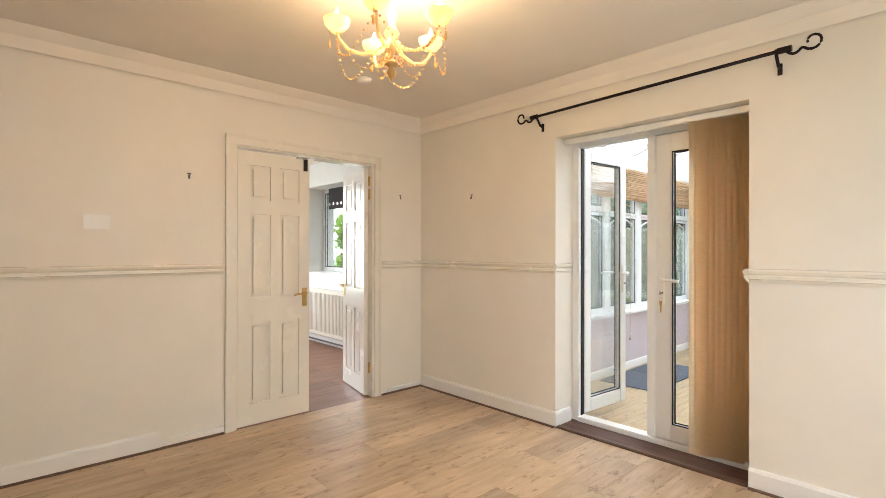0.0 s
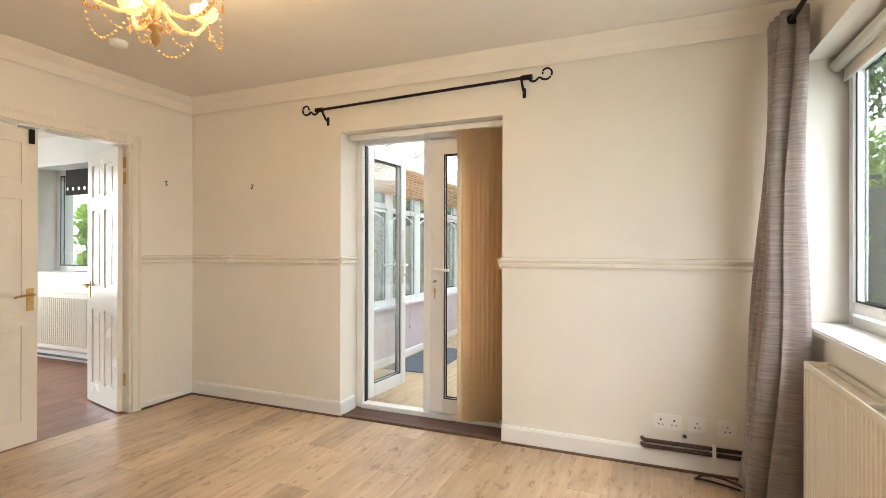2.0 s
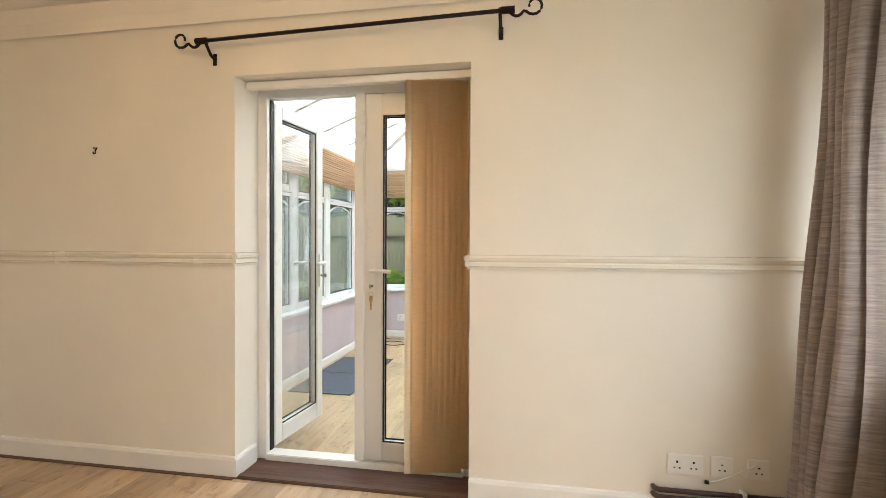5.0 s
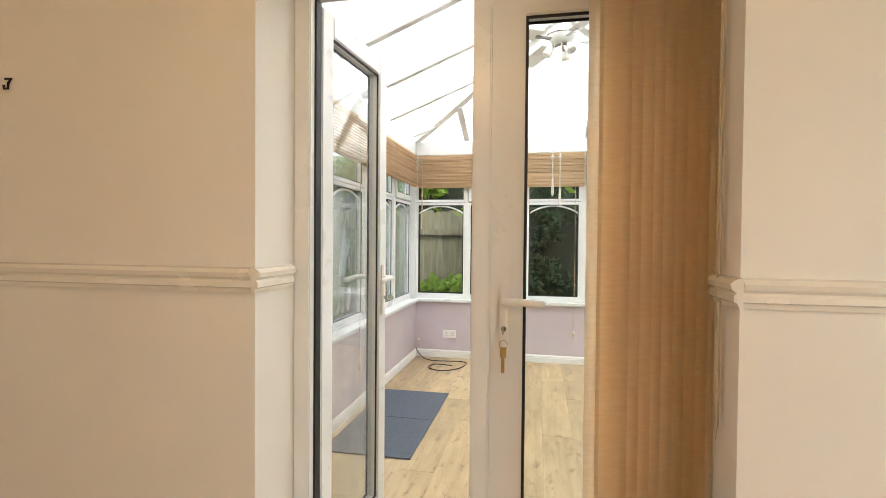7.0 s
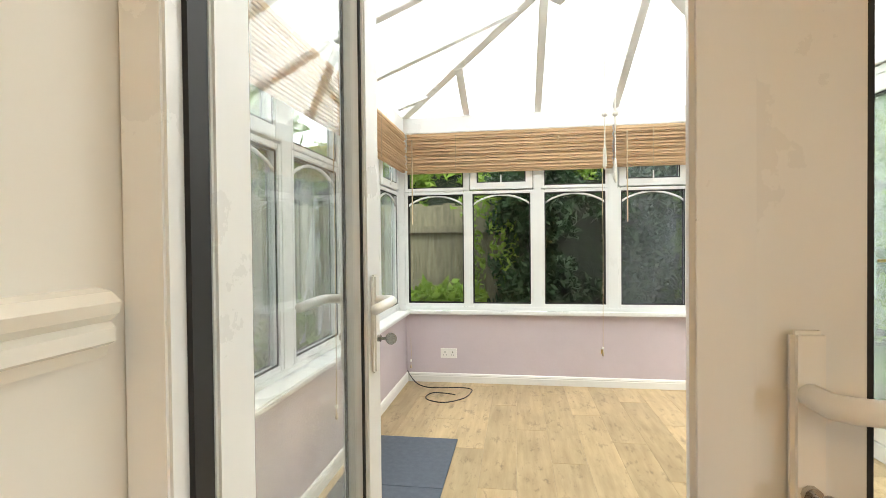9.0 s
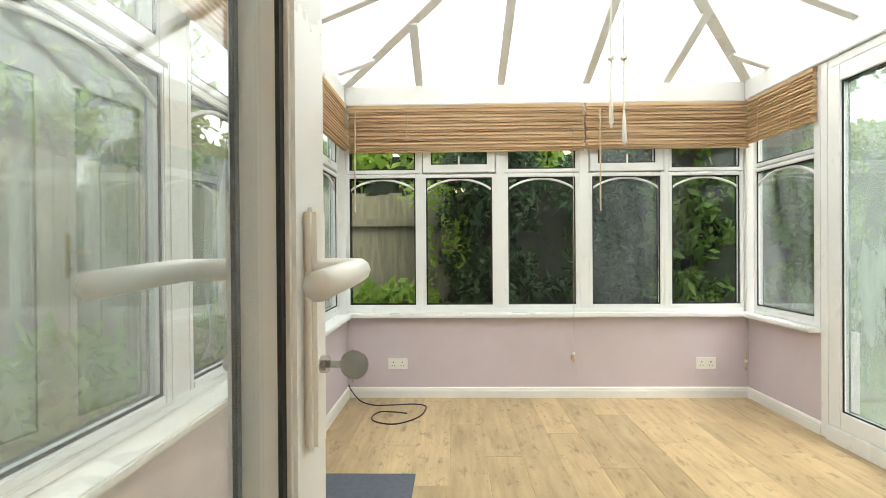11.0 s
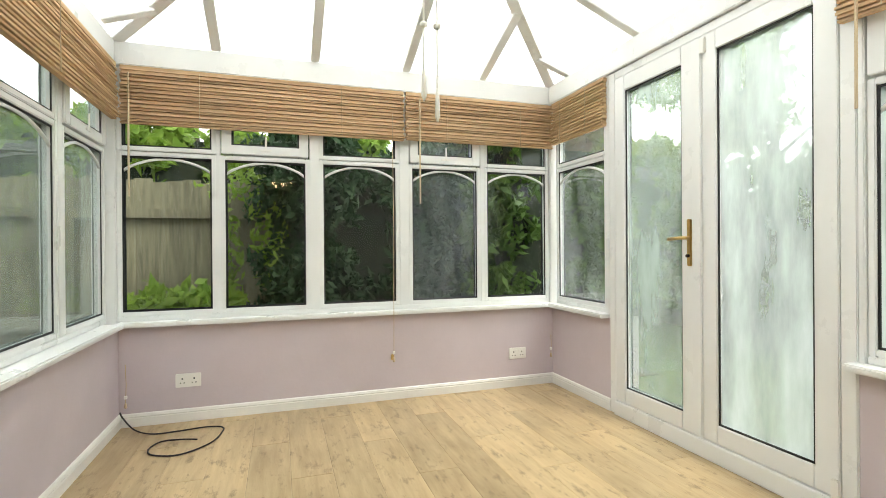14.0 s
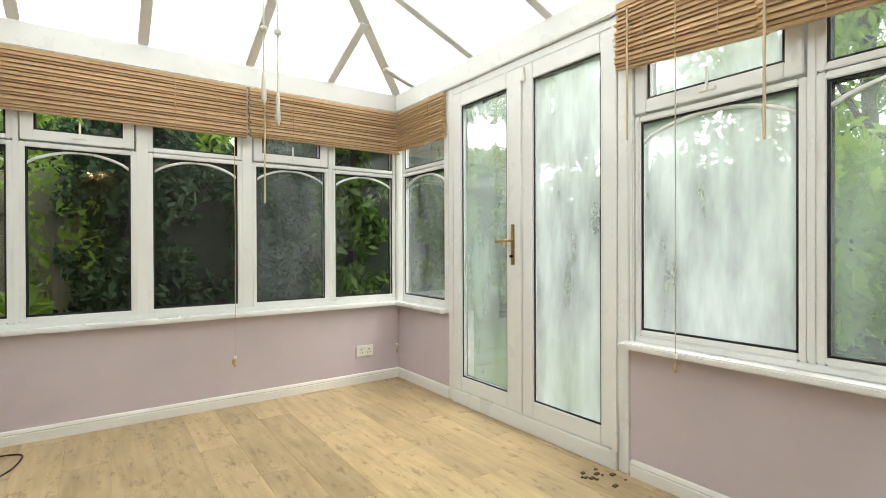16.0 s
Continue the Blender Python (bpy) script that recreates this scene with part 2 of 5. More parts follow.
SHADEM = sheer("cream_glass_cup", (0.85, 0.72, 0.5), (0.75, 0.6, 0.4), 0.6, 5)
BULB = glow("warm_bulb", (1.0, 0.72, 0.36), 10)


# ---- builders ----
def empty(name, label, category, group="", at=(0, 0, 0)):
    e = new(name)
    e.location = at
    return tagged(e, label, category, group)


def stands(ob):
    """Where an object stands in the world, with its parents."""
    return stands(ob.parent) @ ob.matrix_parent_inverse @ ob.matrix_basis if ob.parent else ob.matrix_basis.copy()


def part(name, bm, material, parent=None, label="", smooth=False):
    me = bpy.data.meshes.new(name)
    bmesh.ops.recalc_face_normals(bm, faces=bm.faces)
    if smooth:
        for f in bm.faces:
            f.smooth = True
    bm.to_mesh(me)
    bm.free()
    me.materials.append(material)
    ob = new(name, me)
    if parent:
        ob.parent = parent
        ob.matrix_parent_inverse = stands(parent).inverted()
    if label:
        ob["label"] = label
    return ob


def put_box(bm, x0, x1, y0, y1, z0, z1, bevel=0.0):
    c = Vector(((x0 + x1) / 2, (y0 + y1) / 2, (z0 + z1) / 2))
    r = bmesh.ops.create_cube(bm, size=1, matrix=Matrix.Translation(c) @ Matrix.Diagonal((abs(x1 - x0), abs(y1 - y0), abs(z1 - z0), 1)))
    if bevel:
        edges = {e for v in r["verts"] for e in v.link_edges}
        bmesh.ops.bevel(bm, geom=list(edges), offset=bevel, segments=2, affect="EDGES")
    return r


def boxes(*lots, bevel=0.0):
    bm = bmesh.new()
    for b in lots:
        put_box(bm, *b, bevel)
    return bm


def lathe(profile, seg=16, at=(0, 0, 0)):
    """Turned shape from (radius, height) pairs."""
    bm = bmesh.new()
    rings = []
    for r, z in profile:
        rings.append([bm.verts.new((at[0] + r * math.cos(2 * math.pi * k / seg), at[1] + r * math.sin(2 * math.pi * k / seg), at[2] + z)) for k in range(seg)])
    for a, b in zip(rings, rings[1:]):
        for k in range(seg):
            bm.faces.new((a[k], a[(k + 1) % seg], b[(k + 1) % seg], b[k]))
    bm.faces.new(rings[0])
    bm.faces.new(rings[-1])
    return bm


def tube(points, radius, seg=8, into=None, taper=None):
    """Round bar along points."""
    bm = into or bmesh.new()
    pts = [Vector(p) for p in points]
    rings = []
    for i, p in enumerate(pts):
        d = (pts[min(i + 1, len(pts) - 1)] - pts[max(i - 1, 0)]).normalized()
        up = Vector((0, 0, 1)) if abs(d.z) < 0.9 else Vector((1, 0, 0))
        a = d.cross(up).normalized()
        b = a.cross(d)
        r = radius if taper is None else radius + (taper - radius) * i / (len(pts) - 1)
        rings.append([bm.verts.new(p + a * r * math.cos(2 * math.pi * k / seg) + b * r * math.sin(2 * math.pi * k / seg)) for k in range(seg)])
    for a, b in zip(rings, rings[1:]):
        for k in range(seg):
            bm.faces.new((a[k], a[(k + 1) % seg], b[(k + 1) % seg], b[k]))
    bm.faces.new(rings[0])
    bm.faces.new(rings[-1])
    return bm


def bar(p, q, w, h):
    """Square bar from p to q, w wide and h deep."""
    bm = bmesh.new()
    p, q = Vector(p), Vector(q)
    put_box(bm, -w / 2, w / 2, 0, (q - p).length, -h / 2, h / 2, 0.004)
    d = (q - p).normalized()
    side = d.cross(Vector((0, 0, 1))).normalized()
    up = side.cross(d)
    m = Matrix((side, d, up)).transposed().to_4x4()
    m.translation = p
    bmesh.ops.transform(bm, matrix=m, verts=bm.verts)
    return bm


def extrude_profile(profile, p, q, inward):
    """Moulding: profile of (out, height) pairs swept from p to q; inward is the way the wall faces."""
    bm = bmesh.new()
    p, q, n = Vector(p), Vector(q), Vector(inward)
    a = [bm.verts.new(p + n * o + Vector((0, 0, z))) for o, z in profile]
    b = [bm.verts.new(q + n * o + Vector((0, 0, z))) for o, z in profile]
    k = len(profile)
    for i in range(k):
        bm.faces.new((a[i], a[(i + 1) % k], b[(i + 1) % k], b[i]))
    bm.faces.new(a)
    bm.faces.new(b)
    return bm


def structure(name, bm, material, label="", category="wall"):
    return tagged(part(name, bm, material), label, category, kind="structure")


# ---- dining room ----
X1, Y0, CZ = 4.265, -4.4, 2.46           # dining room: east wall, south wall, ceiling
FL, FR, FT = 1.483, 2.70, 2.07          # garden door opening
NT = 0.33                               # thickness of the house wall
FD = 0.215                              # face of the garden door frame
KL, KR, KT = -1.692, -0.552, 1.985        # kitchen door opening
WT, WB, WL, WR = 2.15, 0.835, -0.09, -3.4  # dining window recess

structure("wall_north", boxes((-0.0, FL, 0, NT, 0, CZ), (FR, X1 + 0.17, 0, NT, 0, CZ), (FL, FR, 0, NT, FT, CZ)), WALL, "cream painted plaster wall with worn patches")
structure("wall_west", boxes((-0.12, 0, Y0, KL - 0.03, 0, CZ), (-0.12, 0, KR + 0.03, -0.001, 0, CZ), (-0.12, 0, KL - 0.03, KR + 0.03, KT + 0.03, CZ)), WALL, "cream painted plaster wall beside the kitchen doors")
structure("wall_east", boxes((X1, X1 + 0.24, Y0, WR, 0, CZ), (X1, X1 + 0.24, WL, -0.001, 0, CZ), (X1, X1 + 0.24, WR, WL, 0, WB), (X1, X1 + 0.24, WR, WL, WT, CZ)), WALL, "cream painted plaster wall under and round a window")
structure("wall_south", boxes((-0.12, X1 + 0.3, Y0 - 0.2, Y0, 0, CZ)), WALL, "cream painted plaster wall")
structure("ceiling", boxes((-0.12, X1 + 0.3, Y0 - 0.2, NT, CZ, CZ + 0.15), (-3.9, -0.12, Y0 - 0.2, 0.8, CZ, CZ + 0.15)), CEIL, "cream painted ceiling with faint patches", "ceiling")
structure("floor", boxes((-3.9, X1 + 0.3, Y0 - 0.2, NT, -0.15, -0.014)), SOIL, "floor slab beneath the oak laminate planks", "floor")

cove = [(0, 0), (0.012, 0), (0.02, -0.012 + 0.0), (0.045, 0.05), (0.085, 0.085), (0.1, 0.1), (0.1, 0.104), (0, 0.104)]
structure("trim_cove_north", extrude_profile([(o, z + CZ - 0.105) for o, z in cove], (0, 0, 0), (X1, 0, 0), (0, -1, 0)), CEIL, "plaster cove between wall and ceiling", "cornice")
structure("trim_cove_west", extrude_profile([(o, z + CZ - 0.105) for o, z in cove], (0, Y0, 0), (0, 0, 0), (1, 0, 0)), CEIL, "plaster cove between wall and ceiling", "cornice")

dado = [(0, 0), (0.008, 0.0), (0.012, 0.012), (0.02, 0.016), (0.02, 0.03), (0.014, 0.036), (0.024, 0.044), (0.028, 0.056), (0.016, 0.066), (0, 0.07)]
DZ = 1.097


def rail(p, q, n):
    structure("trim_dado", extrude_profile([(o, z + DZ) for o, z in dado], p, q, n), GLOSSW, "cream moulded dado rail along the wall", "dado rail")


rail((0, 0, 0), (FL, 0, 0), (0, -1, 0))
rail((FL, -0.02, 0), (FL, FD - 0.03, 0), (1, 0, 0))
rail((FR, 0, 0), (X1, 0, 0), (0, -1, 0))
rail((FR, FD - 0.03, 0), (FR, -0.02, 0), (-1, 0, 0))
rail((0, Y0, 0), (0, KL - 0.09, 0), (1, 0, 0))
rail((0, KR + 0.09, 0), (0, 0, 0), (1, 0, 0))
rail((X1, WL, 0), (X1, 0, 0), (-1, 0, 0))

skirt = [(0, 0.012), (0.018, 0.012), (0.018, 0.095), (0.012, 0.108), (0, 0.112)]


def skirting(p, q, n, profile=skirt, material=WHITE, label="white painted skirting board"):
    structure("baseboard", extrude_profile(profile, p, q, n), material, label, "skirting")


skirting((0.02, 0, 0), (FL, 0, 0), (0, -1, 0))
skirting((FL, -0.018, 0), (FL, FD - 0.04, 0), (1, 0, 0))
skirting((FR, 0, 0), (X1, 0, 0), (0, -1, 0))
skirting((0, Y0, 0), (0, -2.17, 0), (1, 0, 0))
skirting((0, KR + 0.09, 0), (0, 0, 0), (1, 0, 0), [(0, 0.012), (0.012, 0.012), (0.012, 0.04), (0, 0.045)])
skirting((0, -2.17, 0), (0, KL - 0.09, 0), (1, 0, 0), [(0, 0.012), (0.012, 0.012), (0.012, 0.05), (0, 0.055)])
skirting((X1, Y0, 0), (X1, 0, 0), (-1, 0, 0))
strip = [(0, 0), (0.03, 0), (0.03, 0.005), (0.018, 0.012), (0, 0.012)]
STRIPW = mat("brown_edge_strip", (0.13, 0.07, 0.045), 0.5, grain=0.3, scale=12, stretch=(1, 9, 1))
for p, q, n in (((0, 0, 0), (FL, 0, 0), (0, -1, 0)), ((FR, 0, 0), (X1, 0, 0), (0, -1, 0)), ((0, Y0, 0), (0, KL - 0.09, 0), (1, 0, 0)), ((0, KR + 0.09, 0), (0, 0, 0), (1, 0, 0))):
    structure("trim_floor_edge", extrude_profile(strip, p, q, n), STRIPW, "brown beading strip at the floor's edge", "floor trim")

# dark threshold in the garden door recess
structure("trim_threshold", boxes((FL, FR, 0.03, FD, -0.014, 0.012), bevel=0.003), DARKWOOD, "dark stained timber threshold with scuffs", "threshold")
structure("trim_threshold_bar", boxes((FL - 0.01, FR - 0.01, -0.012, 0.03, -0.01, 0.016), bevel=0.004), STRIPW, "worn brown threshold strip before the garden doors", "threshold")

# kitchen door frame and pair of six-panel doors
frame_k = tagged(new("door_frame"), "cream gloss door frame with moulded architrave", "door frame", kind="structure")
arch = [(0, 0), (0.016, 0), (0.022, 0.012), (0.022, 0.05), (0.012, 0.07), (0, 0.07)]
part("architrave", boxes((0, 0.02, KL - 0.085, KL - 0.015, 0, KT + 0.075), (0.0, 0.026, KL - 0.085, KL - 0.06, 0, KT + 0.08), bevel=0.004), GLOSSW, frame_k)
part("architrave", boxes((0, 0.02, KR + 0.015, KR + 0.085, 0, KT + 0.075), (0.0, 0.026, KR + 0.06, KR + 0.085, 0, KT + 0.08), bevel=0.004), GLOSSW, frame_k)
part("architrave", boxes((0, 0.0205, KL - 0.06, KR + 0.06, KT + 0.012, KT + 0.075), (0.0, 0.0265, KL - 0.085, KR + 0.085, KT + 0.06, KT + 0.082), bevel=0.004), GLOSSW, frame_k)
part("jamb", boxes((-0.125, 0.004, KL - 0.03, KL, 0, KT + 0.03), bevel=0.003), GLOSSW, frame_k)
part("jamb", boxes((-0.125, 0.004, KR, KR + 0.03, 0, KT + 0.03), bevel=0.003), GLOSSW, frame_k)
part("lintel", boxes((-0.125, 0.004, KL, KR, KT, KT + 0.03), bevel=0.003), GLOSSW, frame_k)
part("strike_plate", boxes((-0.06, -0.03, KR - 0.004, KR, 1.82, 1.9)), BRASS, frame_k)


def panel_door(name, label, width, height):
    """Six-panel leaf: hinge edge at the origin, running along +x; faces to -y and +y."""
    d = empty(name, label, "door", "pair of kitchen doors")
    d.location = (0, 0, 0)
    st, t = 0.085, 0.036
    rows = [(0.16, 0.74), (0.92, 1.52), (1.62, height - 0.1)]
    cols = [(st, width / 2 - 0.035), (width / 2 + 0.035, width - st)]
    lots = [(0, st, 0, t, 0.01, height), (width - st, width, 0, t, 0.01, height), (width / 2 - 0.035, width / 2 + 0.035, 0.0, t, 0.01, height)]
    zs = [0.01] + [z for r in rows for z in r] + [height]
    for a, b in zip(zs[::2], zs[1::2]):
        for c in cols:
            lots.append((c[0], c[1], 0.0, t, a, b))
    part("stile_frame", boxes(*lots), GLOSSW, d)
    for a, b in rows:
        for c in cols:
            bm = boxes((c[0] - 0.002, c[1] + 0.002, 0.010, t - 0.010, a - 0.002, b + 0.002))
            put_box(bm, c[0] + 0.022, c[1] - 0.022, 0.003, t - 0.003, a + 0.022, b - 0.022, 0.007)
            part("panel", bm, GLOSSW, d)
    for face in (-1, 1):
        y = 0 if face < 0 else t
        h = part("handle_plate", boxes((width - 0.062, width - 0.022, y + face * 0.005, y, 0.90 - 0.07, 0.90 + 0.07), bevel=0.0018), BRASS, d, "brass lever handle plate")
        lever = tube([(width - 0.042, y, 0.93), (width - 0.042, y + face * 0.045, 0.93), (width - 0.06, y + face * 0.05, 0.932), (width - 0.13, y + face * 0.05, 0.925), (width - 0.145, y + face * 0.048, 0.918)], 0.007, 8)
        part("lever", lever, BRASS, h, smooth=True)
    return d


left_leaf = panel_door("door_closed_leaf", "cream gloss six-panel door, closed, brass handle", 0.55, 1.97)
left_leaf.matrix_basis = pose(-0.002, KL + 0.002, 0.0, 0, 0, 90)
right_leaf = panel_door("door_open_leaf", "cream gloss six-panel door standing open, brass handle", 0.56, 1.97)
right_leaf.matrix_basis = pose(-0.06, KR - 0.004, 0.0, 0, 0, 167)
closer = empty("door_bolt", "dark metal flush bolt at the top of the closed door", "bolt")
part("bolt_plate", boxes((0.001, 0.012, KL + 0.50, KL + 0.53, 1.87, 1.97), bevel=0.002), IRON, closer)
part("bolt_bar", boxes((0.0, 0.014, KL + 0.44, KL + 0.53, 1.957, 1.973), bevel=0.002), STEEL, closer)
part("hinge", boxes((-0.058, -0.03, KR - 0.003, KR, 1.70, 1.79)), BRASS, frame_k)
part("hinge", boxes((-0.058, -0.03, KR - 0.003, KR, 0.2, 0.29)), BRASS, frame_k)

# small wall fittings
def wall_hook(x, y, z, nx, ny):
    h = empty("wall_hook", "small dark metal picture hook on the plaster wall", "hook", "picture hooks", (x, y, z))
    s = 0.004
    tx, ty = abs(ny), abs(nx)
    bm = tube([(x + nx * 0.003 - tx * 0.011, y + ny * 0.003 - ty * 0.011, z + 0.014), (x + nx * 0.003 + tx * 0.011, y + ny * 0.003 + ty * 0.011, z + 0.014), (x + nx * 0.003, y + ny * 0.003, z), (x + nx * 0.004, y + ny * 0.004, z - 0.016), (x + nx * 0.014, y + ny * 0.014, z - 0.02), (x + nx * 0.016, y + ny * 0.016, z - 0.008)], s, 6)
    part("hook_wire", bm, IRON, h)


wall_hook(0.653, 0, 1.713, 0, -1)
wall_hook(0.0, -0.251, 1.742, 1, 0)
wall_hook(0.0, -2.006, 1.75, 1, 0)


def outlet(x, y, z, nx, ny, wide, label, holes=2):
    """Moulded faceplate with sockets, centred at (x, y, z) on a wall facing (nx, ny)."""
    o = empty("wall_socket", label, "socket", "", (x, y, z))
    w, h = wide / 2, 0.043
    rot = Matrix.Translation((x, y, z)) @ Matrix.Rotation(math.atan2(ny, nx) + math.pi / 2, 4, "Z")
    def place(bm):
        bmesh.ops.transform(bm, matrix=rot, verts=bm.verts)
        return bm
    part("faceplate", place(boxes((-w, w, -0.011, -0.0005, -h, h), bevel=0.003)), PLASTIC, o)
    for k in range(holes):
        c = (k - (holes - 1) / 2) * 0.068
        hole = boxes((c - 0.004, c + 0.004, -0.0125, -0.010, 0.006, 0.016), (c - 0.014, c - 0.007, -0.0125, -0.010, -0.018, -0.012), (c + 0.007, c + 0.014, -0.0125, -0.010, -0.018, -0.012))
        part("pin_holes", place(hole), DARK, o)
        part("rocker", place(boxes((c - 0.007 + (0.022 if k == 0 else -0.022) * (holes > 1), c + 0.007 + (0.022 if k == 0 else -0.022) * (holes > 1), -0.014, -0.0105, 0.012, 0.03), bevel=0.001)), PLASTIC, o)
    return o


outlet(3.652, 0, 0.258, 0, -1, 0.147, "white plastic double socket on the wall above the pipes")
outlet(3.80, 0, 0.26, 0, -1, 0.087, "white plastic aerial socket on the wall", 1)
outlet(3.945, 0, 0.258, 0, -1, 0.087, "white plastic socket half behind the curtain", 1)
switch = outlet(0, -2.505, 1.425, 1, 0, 0.13, "white plastic double light switch on the wall", 0)
for dy in (-0.02, 0.02):
    part("rocker", boxes((0.010, 0.015, -2.505 + dy - 0.007, -2.505 + dy + 0.007, 1.42, 1.446), bevel=0.0015), PLASTIC, switch)
outlet(0, -3.05, 0.12, 1, 0, 0.1, "white plastic blank plate low on the wall", 0)
lead = empty("aerial_lead", "thin white aerial lead with a dark plug", "cable", at=(3.95, 0, 0.2))
part("lead", tube([(3.93, -0.014, 0.275), (3.88, -0.02, 0.255), (3.83, -0.02, 0.225), (3.78, -0.015, 0.20), (3.745, -0.012, 0.192)], 0.003, 6), CORDW, lead)
part("plug", lathe([(0.002, -0.006), (0.01, -0.004), (0.01, 0.006), (0.003, 0.01)], 10, (3.74, -0.01, 0.188)), DARK, lead)
pipes = empty("heating_pipes", "pair of brown painted pipes along the skirting", "pipe", at=(3.9, -0.03, 0.2))
for z in (0.118, 0.150):
    part("pipe", tube([(3.52, 0.01, z), (3.525, -0.02, z), (3.54, -0.032, z), (4.24, -0.032, z)], 0.011, 10), PIPE, pipes, smooth=True)
part("pipe_clip", boxes((3.87, 3.888, -0.046, 0, 0.102, 0.166), bevel=0.003), PLASTIC, pipes)

# curtain pole above the garden doors
def scroll(cx, cy, cz, side):
    """Crook finial: bends down and curls back up."""
    pts = [(cx, cy, cz)]
    for k in range(1, 7):
        a = k / 6
        pts.append((cx + side * 0.07 * a, cy, cz - 0.03 * math.sin(a * math.pi * 0.9)))
    ox, oz, r = cx + side * 0.115, cz + 0.012, 0.042
    for k in range(15):
        a = math.radians(215 + k * 24)
        rr = r * (1 - 0.035 * k)
        pts.append((ox + side * rr * math.cos(a) * 1.0, cy, oz + rr * math.sin(a)))
    return pts


pole = empty("curtain_pole", "dark iron curtain pole with scroll ends", "curtain pole", at=(2.1, -0.07, 2.25))
PY, PZ = -0.075, 2.235
part("rod", tube([(1.35, PY, PZ - 0.008), (2.875, PY, PZ + 0.026)], 0.0095, 12), IRON, pole, smooth=True)
for x, s, PZ in ((1.35, -1, 2.227), (2.875, 1, 2.261)):
    f = part("finial", tube(scroll(x, PY, PZ, s), 0.0075, 8, taper=0.0055), IRON, pole, smooth=True)
    part("collar", tube([(x - 0.03, PY, PZ), (x - 0.018, PY, PZ), (x + 0.018, PY, PZ), (x + 0.03, PY, PZ)], 0.016, 10), IRON, pole)
for x, PZ in ((1.375, 2.228), (2.84, 2.26)):
    b = part("bracket", tube([(x, 0.0, PZ - 0.07), (x, -0.035, PZ - 0.06), (x, PY, PZ - 0.015), (x, PY, PZ + 0.012)], 0.008, 8), IRON, pole)
    part("bracket_plate", boxes((x - 0.011, x + 0.011, -0.006, 0, PZ - 0.10, PZ - 0.04), bevel=0.002), IRON, pole)

# garden doors: frame, open leaf and closed leaf
def upvc_leaf(name, label, group, width, z0, z1, side, rail_w=0.085, pane=GLASS):
    """Glazed leaf from x = 0 to width (handle at the far edge); side: which y the room handle faces."""
    d = empty(name, label, "door", group)
    t = 0.06
    low = 0.10
    part("leaf_frame", boxes((0, rail_w, 0, t, z0, z1), (width - rail_w, width, 0, t, z0, z1), (rail_w, width - rail_w, 0, t, z0, z0 + low), (rail_w, width - rail_w, 0, t, z1 - rail_w, z1), bevel=0.004), UPVC, d)
    g0, g1, h0, h1 = rail_w, width - rail_w, z0 + low, z1 - rail_w
    s = 0.008
    for y in (0.008, t - 0.012):
        part("glazing_seal", boxes((g0, g0 + s, y, y + 0.004, h0, h1), (g1 - s, g1, y, y + 0.004, h0, h1), (g0 + s, g1 - s, y, y + 0.004, h0, h0 + s), (g0 + s, g1 - s, y, y + 0.004, h1 - s, h1)), SEAL, d)
    p = part("pane", boxes((g0 - 0.004, g1 + 0.004, t / 2 - 0.002, t / 2 + 0.002, h0 - 0.004, h1 + 0.004)), pane, d)
    p.visible_shadow = False
    return d


def lever_handle(parent, x, y, z, face, way, metal, key=True):
    """Backplate, lever and key at (x, y, z); face: +1 or -1 in y; way: the lever's run in x."""
    h = part("handle_plate", boxes((x - 0.014, x + 0.014, min(y, y + face * 0.012), max(y, y + face * 0.012), z - 0.13, z + 0.085), bevel=0.004), metal, parent, "upright lever handle plate")
    part("lever", tube([(x, y, z + 0.03), (x, y + face * 0.04, z + 0.03), (x + way * 0.012, y + face * 0.05, z + 0.03), (x + way * 0.05, y + face * 0.052, z + 0.028), (x + way * 0.115, y + face * 0.052, z + 0.024)], 0.0105, 10), metal, h, smooth=True)
    part("lock_barrel", tube([(x, y, z - 0.055), (x, y + face * 0.018, z - 0.055)], 0.008, 10), STEEL, h)
    if key:
        bow = lathe([(0.001, -0.0012), (0.013, -0.0012), (0.013, 0.0012), (0.001, 0.0012)], 16)
        bmesh.ops.transform(bow, matrix=Matrix.Translation((x, y + face * 0.042, z - 0.055)) @ Matrix.Rotation(math.pi / 2, 4, "Y"), verts=bow.verts)
        put_box(bow, x - 0.0012, x + 0.0012, min(y + face * 0.015, y + face * 0.035), max(y + face * 0.015, y + face * 0.035), z - 0.058, z - 0.052)
        part("key", bow, STEEL, h)
    return h


fdf = tagged(new("garden_door_frame"), "white plastic door frame in the deep recess", "door frame", kind="structure")
FY0, FY1 = FD, FD + 0.07
part("jamb", boxes((FL, FL + 0.055, FY0, FY1, 0, FT), bevel=0.004), UPVC, fdf)
part("jamb", boxes((FR - 0.055, FR, FY0, FY1, 0, FT), bevel=0.004), UPVC, fdf)
part("head", boxes((FL + 0.055, FR - 0.055, FY0, FY1, FT - 0.055, FT), bevel=0.004), UPVC, fdf)
part("sill", boxes((FL + 0.055, FR - 0.055, FY0 - 0.02, FY1, 0, 0.045), bevel=0.004), UPVC, fdf)
part("seal", boxes((FL + 0.055, FL + 0.062, FY0 + 0.03, FY1 - 0.004, 0.045, FT - 0.055)), SEAL, fdf)

